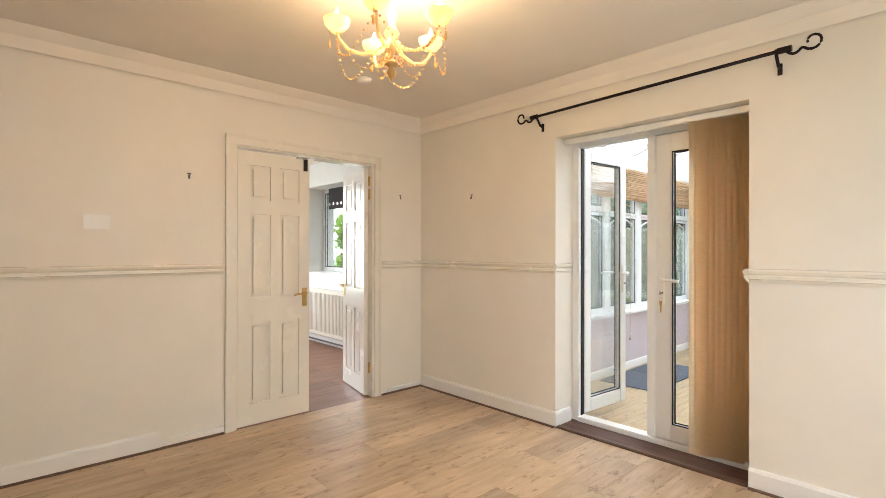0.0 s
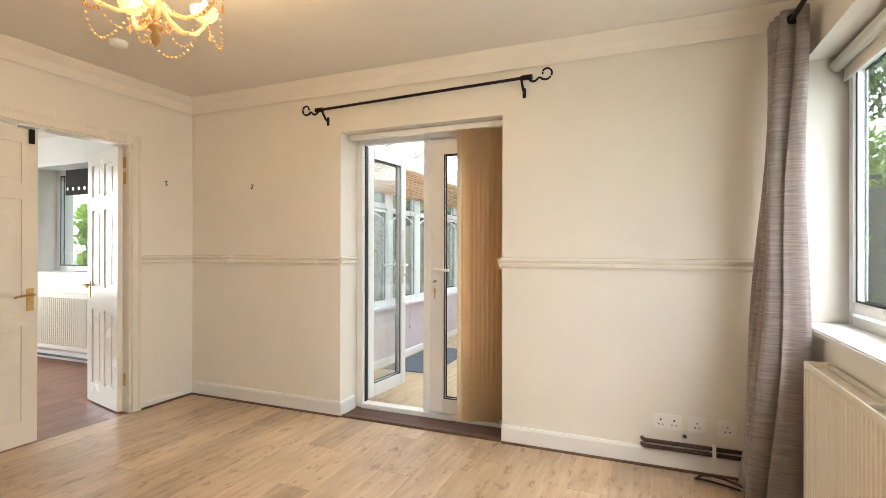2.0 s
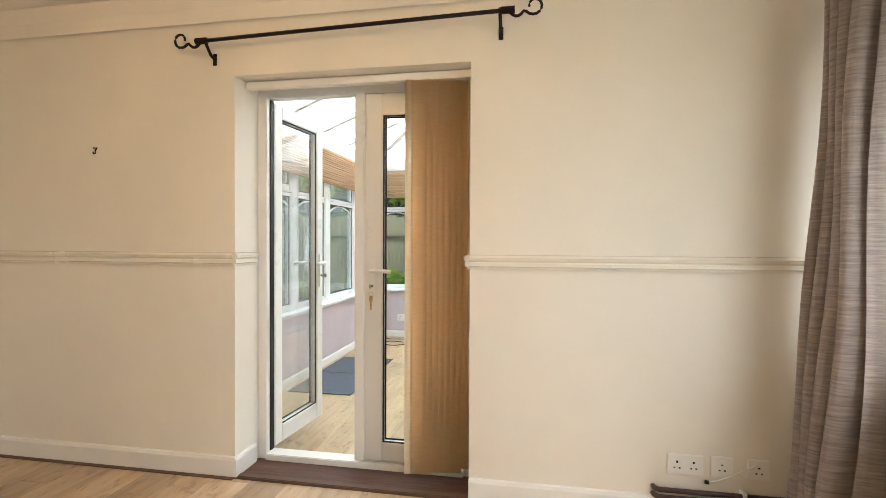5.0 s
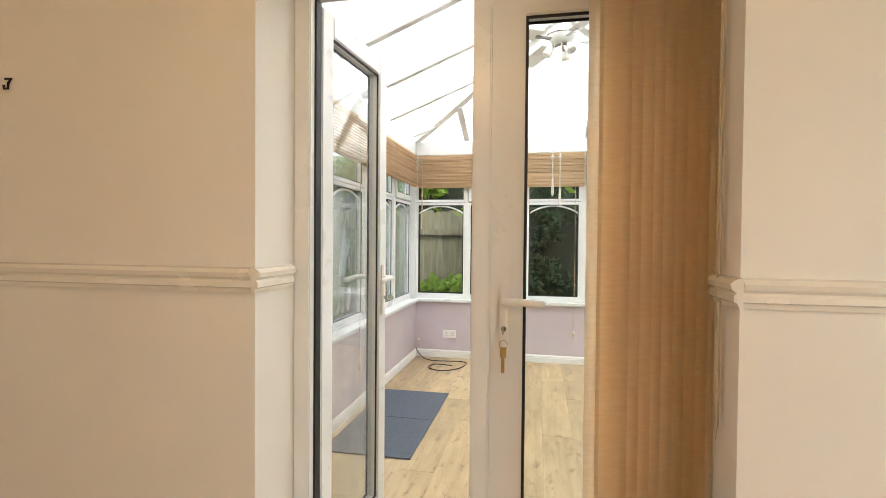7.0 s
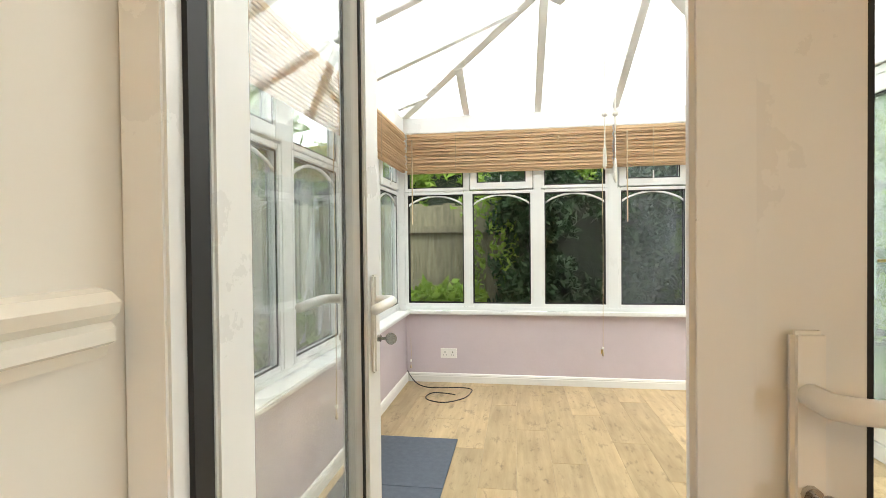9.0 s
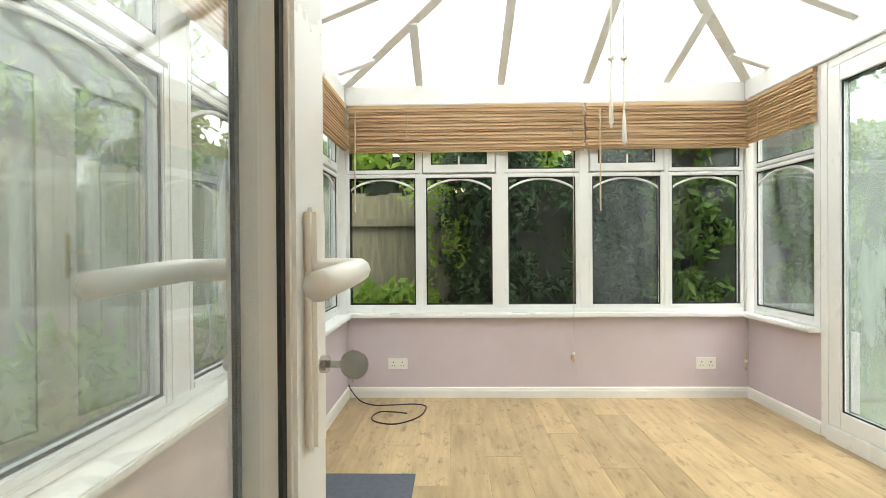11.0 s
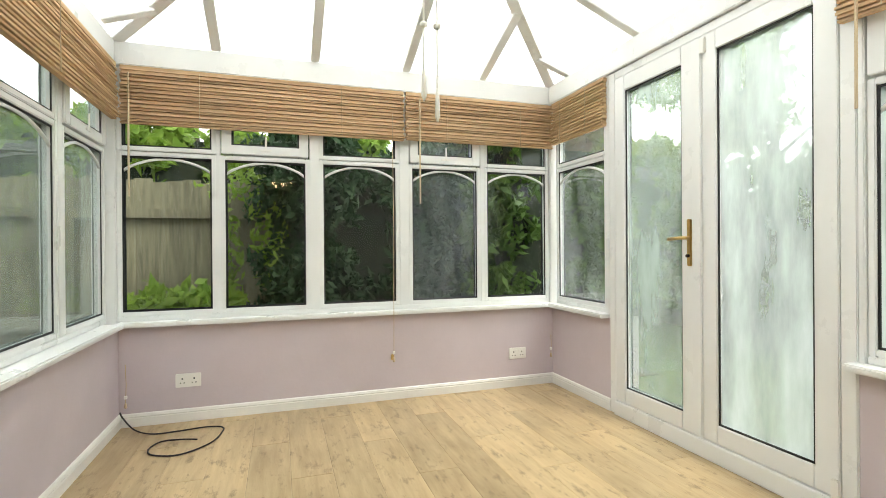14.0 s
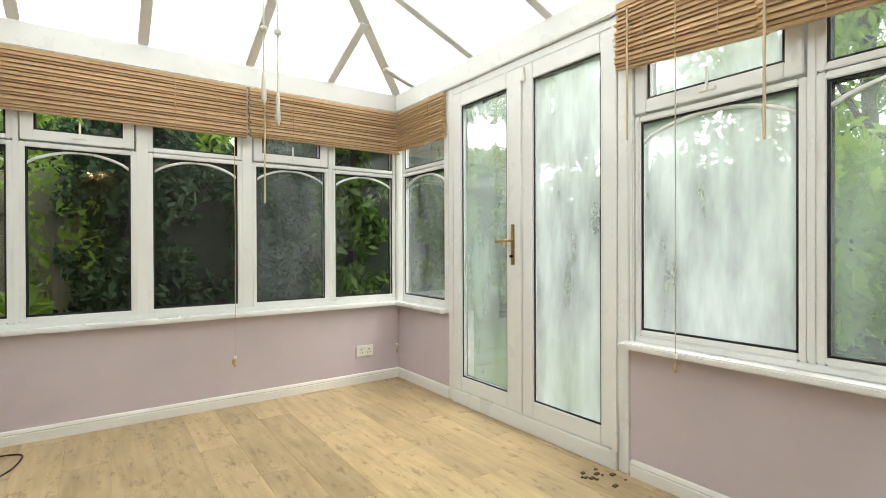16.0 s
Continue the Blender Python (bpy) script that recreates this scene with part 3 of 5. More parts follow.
MEET = 2.09
fd_closed = upvc_leaf("door_garden_closed", "white plastic glazed garden door, closed, key in lock", "pair of garden doors", FR - 0.06 - MEET, 0.05, FT - 0.058, -1, 0.115)
fd_closed.matrix_basis = pose(FR - 0.06, FD + 0.062, 0, 0, 0, 180)
part("astragal", boxes((MEET - 0.035, MEET + 0.02, FD - 0.014, FD + 0.004, 0.05, FT - 0.058), bevel=0.005), UPVC, fdf)
fd_hard = empty("garden_door_handle", "white lever handle with keys hanging from the lock", "door handle", at=(MEET + 0.06, FD, 1.0))
lever_handle(fd_hard, MEET + 0.062, FD + 0.002, 1.045, -1, 1, PLASTIC, True)
part("hanging_key", boxes((MEET + 0.056, MEET + 0.066, FD - 0.028, FD - 0.025, 0.865, 0.925), (MEET + 0.053, MEET + 0.071, FD - 0.03, FD - 0.0275, 0.91, 0.94), bevel=0.0008), BRASS, fd_hard)
part("key_ring", tube([(MEET + 0.062 + 0.012 * math.cos(a * 0.5236), FD - 0.027, 0.947 + 0.012 * math.sin(a * 0.5236)) for a in range(12)], 0.0012, 5), STEEL, fd_hard)

OPEN = 85
fd_open = upvc_leaf("door_garden_open", "white plastic glazed garden door standing open", "pair of garden doors", 0.545, 0.05, FT - 0.058, -1, 0.075, glass("smeared_pane", mist=0.10, mist_low=0.0))
lever_handle(fd_open, 0.500, 0.0, 1.054, -1, -1, PLASTIC, True)
lever_handle(fd_open, 0.500, 0.06, 1.054, 1, -1, PLASTIC, False)
fd_open.matrix_basis = pose(FL + 0.062, FD + 0.075, 0, 0, 0, OPEN)

# vertical blind gathered at the hinge side of the closed leaf
vb = empty("vertical_blind", "cream cloth vertical blind drawn to one side", "blind", at=(2.6, 0.12, 2.0))
part("head_rail", boxes((FL + 0.01, FR - 0.006, 0.085, 0.13, FT - 0.042, FT - 0.004), bevel=0.004), PLASTIC, vb)
random.seed(4)
for k in range(9):
    x = 2.42 + 0.0285 * k
    ang = math.radians(7 + random.uniform(-3, 5))
    w = 0.054
    dx, dy = w * math.cos(ang), w * math.sin(ang)
    bm = bmesh.new()
    n, lo = 5, 0.075 + random.uniform(-0.012, 0.012)
    cols = []
    for i in range(n + 1):
        u = i / n * 2 - 1
        bow = 0.006 * (1 - u * u)
        px, py = x + dx * u - bow * math.sin(ang), 0.075 + 0.0075 * k + dy * u + bow * math.cos(ang)
        cols.append([bm.verts.new((min(px, FR - 0.004), py, z)) for z in (lo, 0.7, 1.4, FT - 0.045)])
    for a, b in zip(cols, cols[1:]):
        for j in range(3):
            bm.faces.new((a[j], b[j], b[j + 1], a[j + 1]))
    bmesh.ops.solidify(bm, geom=bm.faces[:], thickness=0.0012)
    part("slat", bm, BLINDV, vb, smooth=True)
part("bead_chain", tube([(FR - 0.02, 0.09, FT - 0.05), (FR - 0.02, 0.088, 1.5), (FR - 0.021, 0.088, 0.8), (FR - 0.016, 0.09, 0.76), (FR - 0.011, 0.088, 0.8), (FR - 0.012, 0.09, FT - 0.05)], 0.0022, 6), CORDB, vb)

# dining window
def casement(parent, x0, x1, a0, a1, z0, z1, axis, w=0.055, pane=GLASS, bead=True):
    """Glazed light: axis 'x' means the pane lies across x (runs along y from a0 to a1)."""
    def B(p0, p1, q0, q1, zz0, zz1):
        return (p0, p1, q0, q1, zz0, zz1) if axis == "x" else (q0, q1, p0, p1, zz0, zz1)
    f = part("light_frame", boxes(B(x0, x1, a0, a0 + w, z0, z1), B(x0, x1, a1 - w, a1, z0, z1), B(x0, x1, a0 + w, a1 - w, z0, z0 + w), B(x0, x1, a0 + w, a1 - w, z1 - w, z1), bevel=0.004), UPVC, parent)
    xm, s = (x0 + x1) / 2, 0.010
    g0, g1, h0, h1 = a0 + w, a1 - w, z0 + w, z1 - w
    for q in (x0 + 0.010, x1 - 0.014):
        part("glazing_seal", boxes(B(q, q + 0.004, g0, g0 + s, h0, h1), B(q, q + 0.004, g1 - s, g1, h0, h1), B(q, q + 0.004, g0 + s, g1 - s, h0, h0 + s), B(q, q + 0.004, g0 + s, g1 - s, h1 - s, h1)), SEAL, f)
    p = part("pane", boxes(B(xm - 0.002, xm + 0.002, g0 - 0.003, g1 + 0.003, h0 - 0.003, h1 + 0.003)), pane, f)
    p.visible_shadow = False
    return f


win = tagged(new("window_1"), "white plastic window over the radiator, garden beyond", "window", kind="structure")
WX = X1 + 0.175
part("outer_frame", boxes((WX, WX + 0.06, WR, WR + 0.045, WB, WT), (WX, WX + 0.06, WL - 0.045, WL, WB, WT), (WX, WX + 0.06, WR + 0.045, WL - 0.045, WB, WB + 0.07), (WX, WX + 0.06, WR + 0.045, WL - 0.045, WT - 0.05, WT), bevel=0.004), UPVC, win)
casement(win, WX - 0.012, WX + 0.045, -0.717, WL - 0.045, WB + 0.09, WT - 0.05, "x", 0.05)
casement(win, WX - 0.012, WX + 0.045, WR + 0.045, -0.726, WB + 0.085, 1.78, "x", 0.03)
casement(win, WX - 0.018, WX + 0.045, WR + 0.045, -0.762, 1.795, WT - 0.05, "x", 0.05)
part("mullion", boxes((WX, WX + 0.06, -0.762, -0.7165, WB + 0.07, WT - 0.05), bevel=0.003), UPVC, win)
part("transom", boxes((WX, WX + 0.06, WR + 0.045, -0.762, 1.775, 1.80), bevel=0.003), UPVC, win)
part("window_sill", boxes((X1 - 0.03, WX, WR, WL, WB, WB + 0.028), bevel=0.006), WHITE, win)
part("casement_catch", boxes((WX - 0.03, WX - 0.012, -0.70, -0.68, 1.42, 1.52), (WX - 0.045, WX - 0.03, -0.697, -0.66, 1.47, 1.49), bevel=0.003), PLASTIC, win)
part("stay", tube([(WX - 0.02, -1.05, 1.82), (WX - 0.035, -1.1, 1.832), (WX - 0.035, -1.3, 1.828)], 0.008, 8), STEEL, win)
rb = empty("roller_blind", "cream roller blind rolled up at the window head", "blind", at=(X1 + 0.1, -1.7, 2.0))
part("roll", tube([(WX - 0.05, WR + 0.02, 2.105), (WX - 0.05, WL - 0.012, 2.105)], 0.03, 14), ROLLER, rb, smooth=True)
part("cloth", boxes((WX - 0.024, WX - 0.021, WR + 0.03, WL - 0.02, 2.03, 2.11)), ROLLER, rb)
part("bottom_bar", boxes((WX - 0.028, WX - 0.017, WR + 0.03, WL - 0.02, 2.02, 2.037), bevel=0.003), PLASTIC, rb)

# radiator under the window
rad = empty("radiator", "cream enamel panel radiator under the window sill", "radiator", at=(X1 - 0.05, -1.8, 0.15))
RX, RA, RB, RZ0, RZ1 = X1 - 0.098, -2.62, -0.49, 0.106, 0.745
part("side_panel", boxes((RX, X1 - 0.012, RB - 0.006, RB, RZ0 + 0.01, RZ1), bevel=0.002), RADW, rad)
part("side_panel", boxes((RX, X1 - 0.012, RA, RA + 0.006, RZ0 + 0.01, RZ1), bevel=0.002), RADW, rad)
bm = bmesh.new()
n = int((RB - RA - 0.05) / 0.0333)
prof = []
for k in range(n):
    y = RA + 0.03 + k * 0.0333
    prof += [(RX + 0.004, y), (RX - 0.005, y + 0.008), (RX - 0.005, y + 0.022), (RX + 0.004, y + 0.0295)]
rows = []
for z in (RZ0 + 0.02, RZ0 + 0.05, RZ1 - 0.06, RZ1 - 0.03):
    flat = z in (RZ0 + 0.02, RZ1 - 0.03)
    rows.append([bm.verts.new((RX - 0.004 if flat else x, y, z)) for x, y in prof])
for a, b in zip(rows, rows[1:]):
    for k in range(len(prof) - 1):
        bm.faces.new((a[k], a[k + 1], b[k + 1], b[k]))
part("front_panel", bm, RADW, rad)
part("front_panel_edge", boxes((RX - 0.004, RX + 0.004, RA, RB, RZ1 - 0.03, RZ1), (RX - 0.004, RX + 0.004, RA, RB, RZ0, RZ0 + 0.02), (RX - 0.004, RX + 0.004, RB - 0.025, RB, RZ0 + 0.02, RZ1 - 0.03), bevel=0.0025), RADW, rad)
# pale plate added to lighten the cavity, standing in for the bright wall behind
part("top_grille", boxes((RX + 0.006, X1 - 0.024, RA + 0.01, RB - 0.01, RZ1 - 0.03, RZ1 - 0.024)), RADW, rad)
part("back_panel", boxes((X1 - 0.022, X1 - 0.014, RA, RB, RZ0, RZ1 - 0.004), bevel=0.002), RADW, rad)
for y in (-1.08, -1.71):
    part("bracket", boxes((RX + 0.004, X1 - 0.001, y - 0.02, y + 0.02, RZ1 - 0.024, RZ1 - 0.008), bevel=0.002), PLASTIC, rad)
part("valve_pipe", tube([(X1 - 0.04, RB + 0.02, 0.0), (X1 - 0.04, RB + 0.02, 0.15), (X1 - 0.04, RB - 0.004, 0.16)], 0.009, 10), PIPE, rad)

# curtain and its pole on the window wall
cp = empty("window_curtain_pole", "dark iron curtain pole above the window", "curtain pole", at=(X1 - 0.08, -1.5, 2.27))
CXP, CZP = X1 - 0.108, 2.27
part("rod", tube([(CXP, -3.4, CZP), (CXP, -0.10, CZP)], 0.0105, 12), IRON, cp, smooth=True)
part("bracket", tube([(X1, -0.12, CZP - 0.04), (X1 - 0.05, -0.12, CZP - 0.03), (CXP, -0.12, CZP)], 0.008, 8), IRON, cp)
cur = empty("curtain", "grey horizontally streaked eyelet curtain, gathered and hanging to the floor", "curtain", at=(CXP, -0.25, 0))
bm = bmesh.new()
cols = []
N = 90
for i in range(N + 1):
    u = i / N
    col = []
    for j in range(15):
        z = 0.03 + (CZP + 0.05 - 0.03) * j / 14
        fall = max(0, 1 - z / 2.32)
        amp = 0.052 + 0.06 * fall
        ph = u * 4.5 * 2 * math.pi + 0.5 * fall * math.sin(u * 7)
        y = -0.10 - 0.26 * u - 0.05 * fall * u
        x = CXP + amp * math.sin(ph) - (0.075 * fall ** 1.5) + 0.012 * math.sin(5 * u + 4 * z)
        y += 0.014 * math.sin(2 * ph) + 0.01 * fall * math.sin(3 * z + 9 * u)
        if z < 0.3:
            x -= 0.05 * (0.3 - z) * math.sin(6 * u)
        col.append(bm.verts.new((min(x, X1 - 0.012), y, z)))
    cols.append(col)
for a, b in zip(cols, cols[1:]):
    for j in range(14):
        bm.faces.new((a[j], b[j], b[j + 1], a[j + 1]))
bmesh.ops.solidify(bm, geom=bm.faces[:], thickness=0.003)
part("cloth", bm, CURTAIN, cur, smooth=True)
for y in (-0.115, -0.17, -0.225, -0.28, -0.335):
    ring = lathe([(0.016, -0.004), (0.024, -0.004), (0.024, 0.004), (0.016, 0.004)], 16)
    bmesh.ops.transform(ring, matrix=Matrix.Translation((CXP, y, CZP)) @ Matrix.Rotation(math.pi / 2, 4, "X"), verts=ring.verts)
    part("eyelet", ring, IRON, cur)
cab = empty("floor_cable", "dark brown loose cable lying by the curtain", "cable", at=(4.1, -0.2, 0.01))
pts = []
for k in range(40):
    a = k / 39
    pts.append((3.87 + 0.16 * math.sin(a * 9) + 0.14 * a, -0.20 - 0.12 * math.cos(a * 6.5) - 0.06 * a, 0.012 + 0.05 * max(0, math.sin(a * 12)) * (a > 0.55)))
part("cable", tube(pts, 0.0055, 7), CABLE, cab, smooth=True)

# chandelier and smoke alarm
CH = (1.83, -1.72)
ch = empty("chandelier", "cream glass chandelier with amber bead strings, lit", "chandelier", at=(CH[0], CH[1], 2.3))
part("ceiling_rose", lathe([(0.002, -0.035), (0.03, -0.03), (0.05, -0.012), (0.055, -0.0)], 18, (CH[0], CH[1], CZ)), SHADEM, ch, smooth=True)
part("stem", lathe([(0.008, 0.0), (0.008, 0.05), (0.03, 0.07), (0.012, 0.1), (0.035, 0.14), (0.012, 0.18), (0.022, 0.22), (0.008, 0.26), (0.008, 0.37)], 14, (CH[0], CH[1], CZ - 0.42)), SHADEM, ch, smooth=True)
part("drop", lathe([(0.002, -0.06), (0.014, -0.045), (0.02, -0.025), (0.01, 0.0), (0.03, 0.01), (0.012, 0.03)], 12, (CH[0], CH[1], CZ - 0.42)), CRYSTAL, ch, smooth=True)


def beads(points, r=0.0055):
    bm = bmesh.new()
    for p in points:
        bmesh.ops.create_icosphere(bm, subdivisions=1, radius=r, matrix=Matrix.Translation(p))
    return bm


for k in range(5):
    a = math.radians(72 * k + 20)
    ca, sa = math.cos(a), math.sin(a)
    def P(r, z, da=0.0):
        return (CH[0] + 1.2 * r * math.cos(a + da), CH[1] + 1.2 * r * math.sin(a + da), CZ + z - 0.015)
    arm = part("arm", tube([P(0.02, -0.30), P(0.05, -0.34), P(0.10, -0.36), P(0.15, -0.345), P(0.185, -0.30), P(0.19, -0.27)], 0.008, 8), SHADEM, ch, smooth=True)
    part("cup", lathe([(0.008, 0.0), (0.03, 0.008), (0.05, 0.03), (0.056, 0.055), (0.052, 0.055), (0.044, 0.03), (0.01, 0.012)], 16, P(0.19, -0.275)), SHADEM, arm, smooth=True)
    part("bulb", lathe([(0.006, 0.0), (0.016, 0.02), (0.018, 0.035), (0.01, 0.06), (0.002, 0.085)], 10, P(0.19, -0.255)), BULB, arm, "lit candle bulb", smooth=True)
    garland = []
    for i in range(19):
        u = i / 18
        garland.append(P(0.19 - 0.0 * u, -0.27 - 0.15 * math.sin(math.pi * u), math.radians(72) * u))
    part("bead_string", beads(garland), CRYSTAL, ch)["kind"] = "stuff"
    part("bead_string", beads([P(0.19 - 0.17 * i / 12, -0.28 - 0.14 * math.sin(math.pi * i / 12 * 0.85) - 0.0 * i) for i in range(13)], 0.005), CRYSTAL, ch)["kind"] = "stuff"
    part("pendant", lathe([(0.001, -0.035), (0.007, -0.024), (0.004, -0.004), (0.001, 0.0)], 8, P(0.215, -0.31)), CRYSTAL, ch)
    part("pendant_chain", beads([P(0.215, -0.27 - 0.012 * i) for i in range(4)], 0.004), CRYSTAL, ch)["kind"] = "stuff"
part("bead_string", beads([(CH[0] + 0.05 * math.cos(i * 0.35), CH[1] + 0.05 * math.sin(i * 0.35), CZ - 0.40) for i in range(18)], 0.006), CRYSTAL, ch)["kind"] = "stuff"
lamp = new("chandelier_light", bpy.data.lights.new("chandelier_light", "POINT"))
lamp.data.energy, lamp.data.color, lamp.data.shadow_soft_size = 6.0, (1.0, 0.66, 0.34), 0.12
lamp.location = (CH[0], CH[1], CZ - 0.20)
alarm = empty("smoke_alarm", "small round cream smoke alarm on the ceiling", "smoke alarm", at=(0.62, -1.05, CZ))
part("alarm_body", lathe([(0.002, -0.034), (0.03, -0.033), (0.045, -0.024), (0.05, -0.008), (0.05, 0)], 20, (0.62, -1.05, CZ)), PLASTIC, alarm, smooth=True)

# ---- kitchen beyond the doors ----
KX, KY = -3.9, 0.35
structure("wall_kitchen_north", boxes((KX, -2.95, KY, KY + 0.45, 0, CZ), (-1.35, -0.121, KY, KY + 0.45, 0, CZ), (-2.95, -1.35, KY, KY + 0.45, 0, 0.93), (-2.95, -1.35, KY, KY + 0.45, 2.14, CZ)), WHITE, "white painted kitchen wall with a deep window")
# opening here is made up, out of view, to hold the fill lamp
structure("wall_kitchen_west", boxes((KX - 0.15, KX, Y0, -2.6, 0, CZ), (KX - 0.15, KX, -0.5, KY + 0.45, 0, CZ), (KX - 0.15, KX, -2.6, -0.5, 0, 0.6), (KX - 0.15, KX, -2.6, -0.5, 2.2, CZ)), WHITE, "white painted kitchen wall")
structure("wall_kitchen_east", boxes((-0.12, -0.001, 0.001, KY + 0.45, 0, CZ)), WHITE, "white painted wall end beside the kitchen window")
structure("wall_kitchen_south", boxes((KX, -0.121, Y0 - 0.2, Y0, 0, CZ)), WHITE, "white painted kitchen wall")
kw = tagged(new("window_2"), "white plastic kitchen window with leafy view", "window", kind="structure")
casement(kw, KY + 0.26, KY + 0.32, -2.95, -2.16, 0.96, 2.14, "y", 0.06)
casement(kw, KY + 0.26, KY + 0.32, -2.16, -1.35, 0.96, 2.14, "y", 0.06)
part("window_sill", boxes((-2.98, -1.32, KY - 0.03, KY + 0.26, 0.93, 0.955), bevel=0.006), WHITE, kw)
kb = empty("kitchen_blind", "dark brown blind with silver eyelets, raised", "blind", at=(-2.1, KY + 0.2, 2.0))
part("cloth", boxes((-2.62, -1.37, KY + 0.17, KY + 0.185, 1.83, 2.12), bevel=0.004), VALANCE, kb)
for k in range(12):
    ring = lathe([(0.012, -0.003), (0.02, -0.003), (0.02, 0.003), (0.012, 0.003)], 12)
    bmesh.ops.transform(ring, matrix=Matrix.Translation((-2.57 + k * 0.1, KY + 0.165, 1.90)) @ Matrix.Rotation(math.pi / 2, 4, "X"), verts=ring.verts)
    part("eyelet", ring, STEEL, kb)
kr = empty("kitchen_radiator", "white ribbed radiator under the kitchen window", "radiator", at=(-2.1, KY - 0.05, 0.12))
bm = boxes((-2.85, -1.3, KY - 0.075, KY - 0.01, 0.13, 0.74), bevel=0.006)
part("body", bm, RADW, kr)
bm = bmesh.new()
for k in range(44):
    put_box(bm, -2.82 + k * 0.0345, -2.805 + k * 0.0345, KY - 0.081, KY - 0.076, 0.18, 0.69)
part("ribs", bm, RADW, kr)
skirting((KX, KY, 0), (-0.12, KY, 0), (0, -1, 0))
kp = empty("kitchen_pipe", "brown heating pipe along the kitchen skirting", "pipe", at=(-2, KY - 0.04, 0.05))
part("pipe", tube([(KX + 0.05, KY - 0.035, 0.05), (-0.2, KY - 0.035, 0.05)], 0.011, 8), PIPE, kp)

# ---- conservatory ----
CL, CR, CB, CN = 0.90, 3.935, 4.09, NT   # left, right, back and house-side faces
CF = -0.05                                # conservatory floor level
SZ, HZ, EZ = 0.565, 2.18, 2.325             # dwarf wall top, frame head, eaves
LZ = 1.665                      # transom between lower panes and top lights
WTH = 0.22
DK0, DK1 = 1.875, 3.347                     # garden double door in the right wall

structure("wall_conservatory_back", boxes((CL - WTH, CR + WTH, CB, CB + WTH, -0.1, SZ)), LILAC, "pale lilac painted low wall under the windows")
structure("wall_conservatory_left", boxes((CL - WTH, CL, CN, CB - 0.001, -0.1, SZ)), LILAC, "pale lilac painted low wall under the windows")
structure("wall_conservatory_right", boxes((CR, CR + WTH, DK1, CB - 0.001, -0.1, SZ), (CR, CR + WTH, CN, DK0, -0.1, SZ)), LILAC, "pale lilac painted low wall beside the garden doors")
structure("wall_conservatory_house", boxes((-0.12, FL - 0.001, CN + 0.001, CN + 0.02, -0.1, 3.6), (FR + 0.001, X1 + 0.17, CN + 0.001, CN + 0.02, -0.1, 3.6), (FL, FR, CN + 0.001, CN + 0.02, FT + 0.01, 3.6)), WHITE, "white painted house wall inside the conservatory")
structure("floor_conservatory", boxes((CL - WTH, CR + WTH, CN, CB + WTH, -0.155, CF - 0.014)), SOIL, "floor slab beneath the pale laminate planks", "floor")
csk = [(o, z + CF) for o, z in ((0, 0), (0.016, 0), (0.016, 0.05), (0.012, 0.056), (0.016, 0.062), (0.01, 0.075), (0, 0.08))]
for p, q, n in (((CL, CB, 0), (CR, CB, 0), (0, -1, 0)), ((CL, CN, 0), (CL, CB, 0), (1, 0, 0)), ((CR, DK1, 0), (CR, CB, 0), (-1, 0, 0)), ((CR, CN, 0), (CR, DK0 - 0.01, 0), (-1, 0, 0))):
    skirting(p, q, n, csk, WHITE, "white moulded skirting board")


def arc_bar(a0, a1, fixed, z, axis, parent):
    """Curved white glazing bar at a pane's head."""
    pts = []
    for k in range(13):
        u = k / 12
        a = a0 + (a1 - a0) * u
        zz = z - 0.095 + 0.085 * math.sin(math.pi * u) ** 0.75
        pts.append((a, fixed, zz) if axis == "y" else (fixed, a, zz))
    part("arched_bar", tube(pts, 0.009, 6), UPVC, parent, smooth=True)


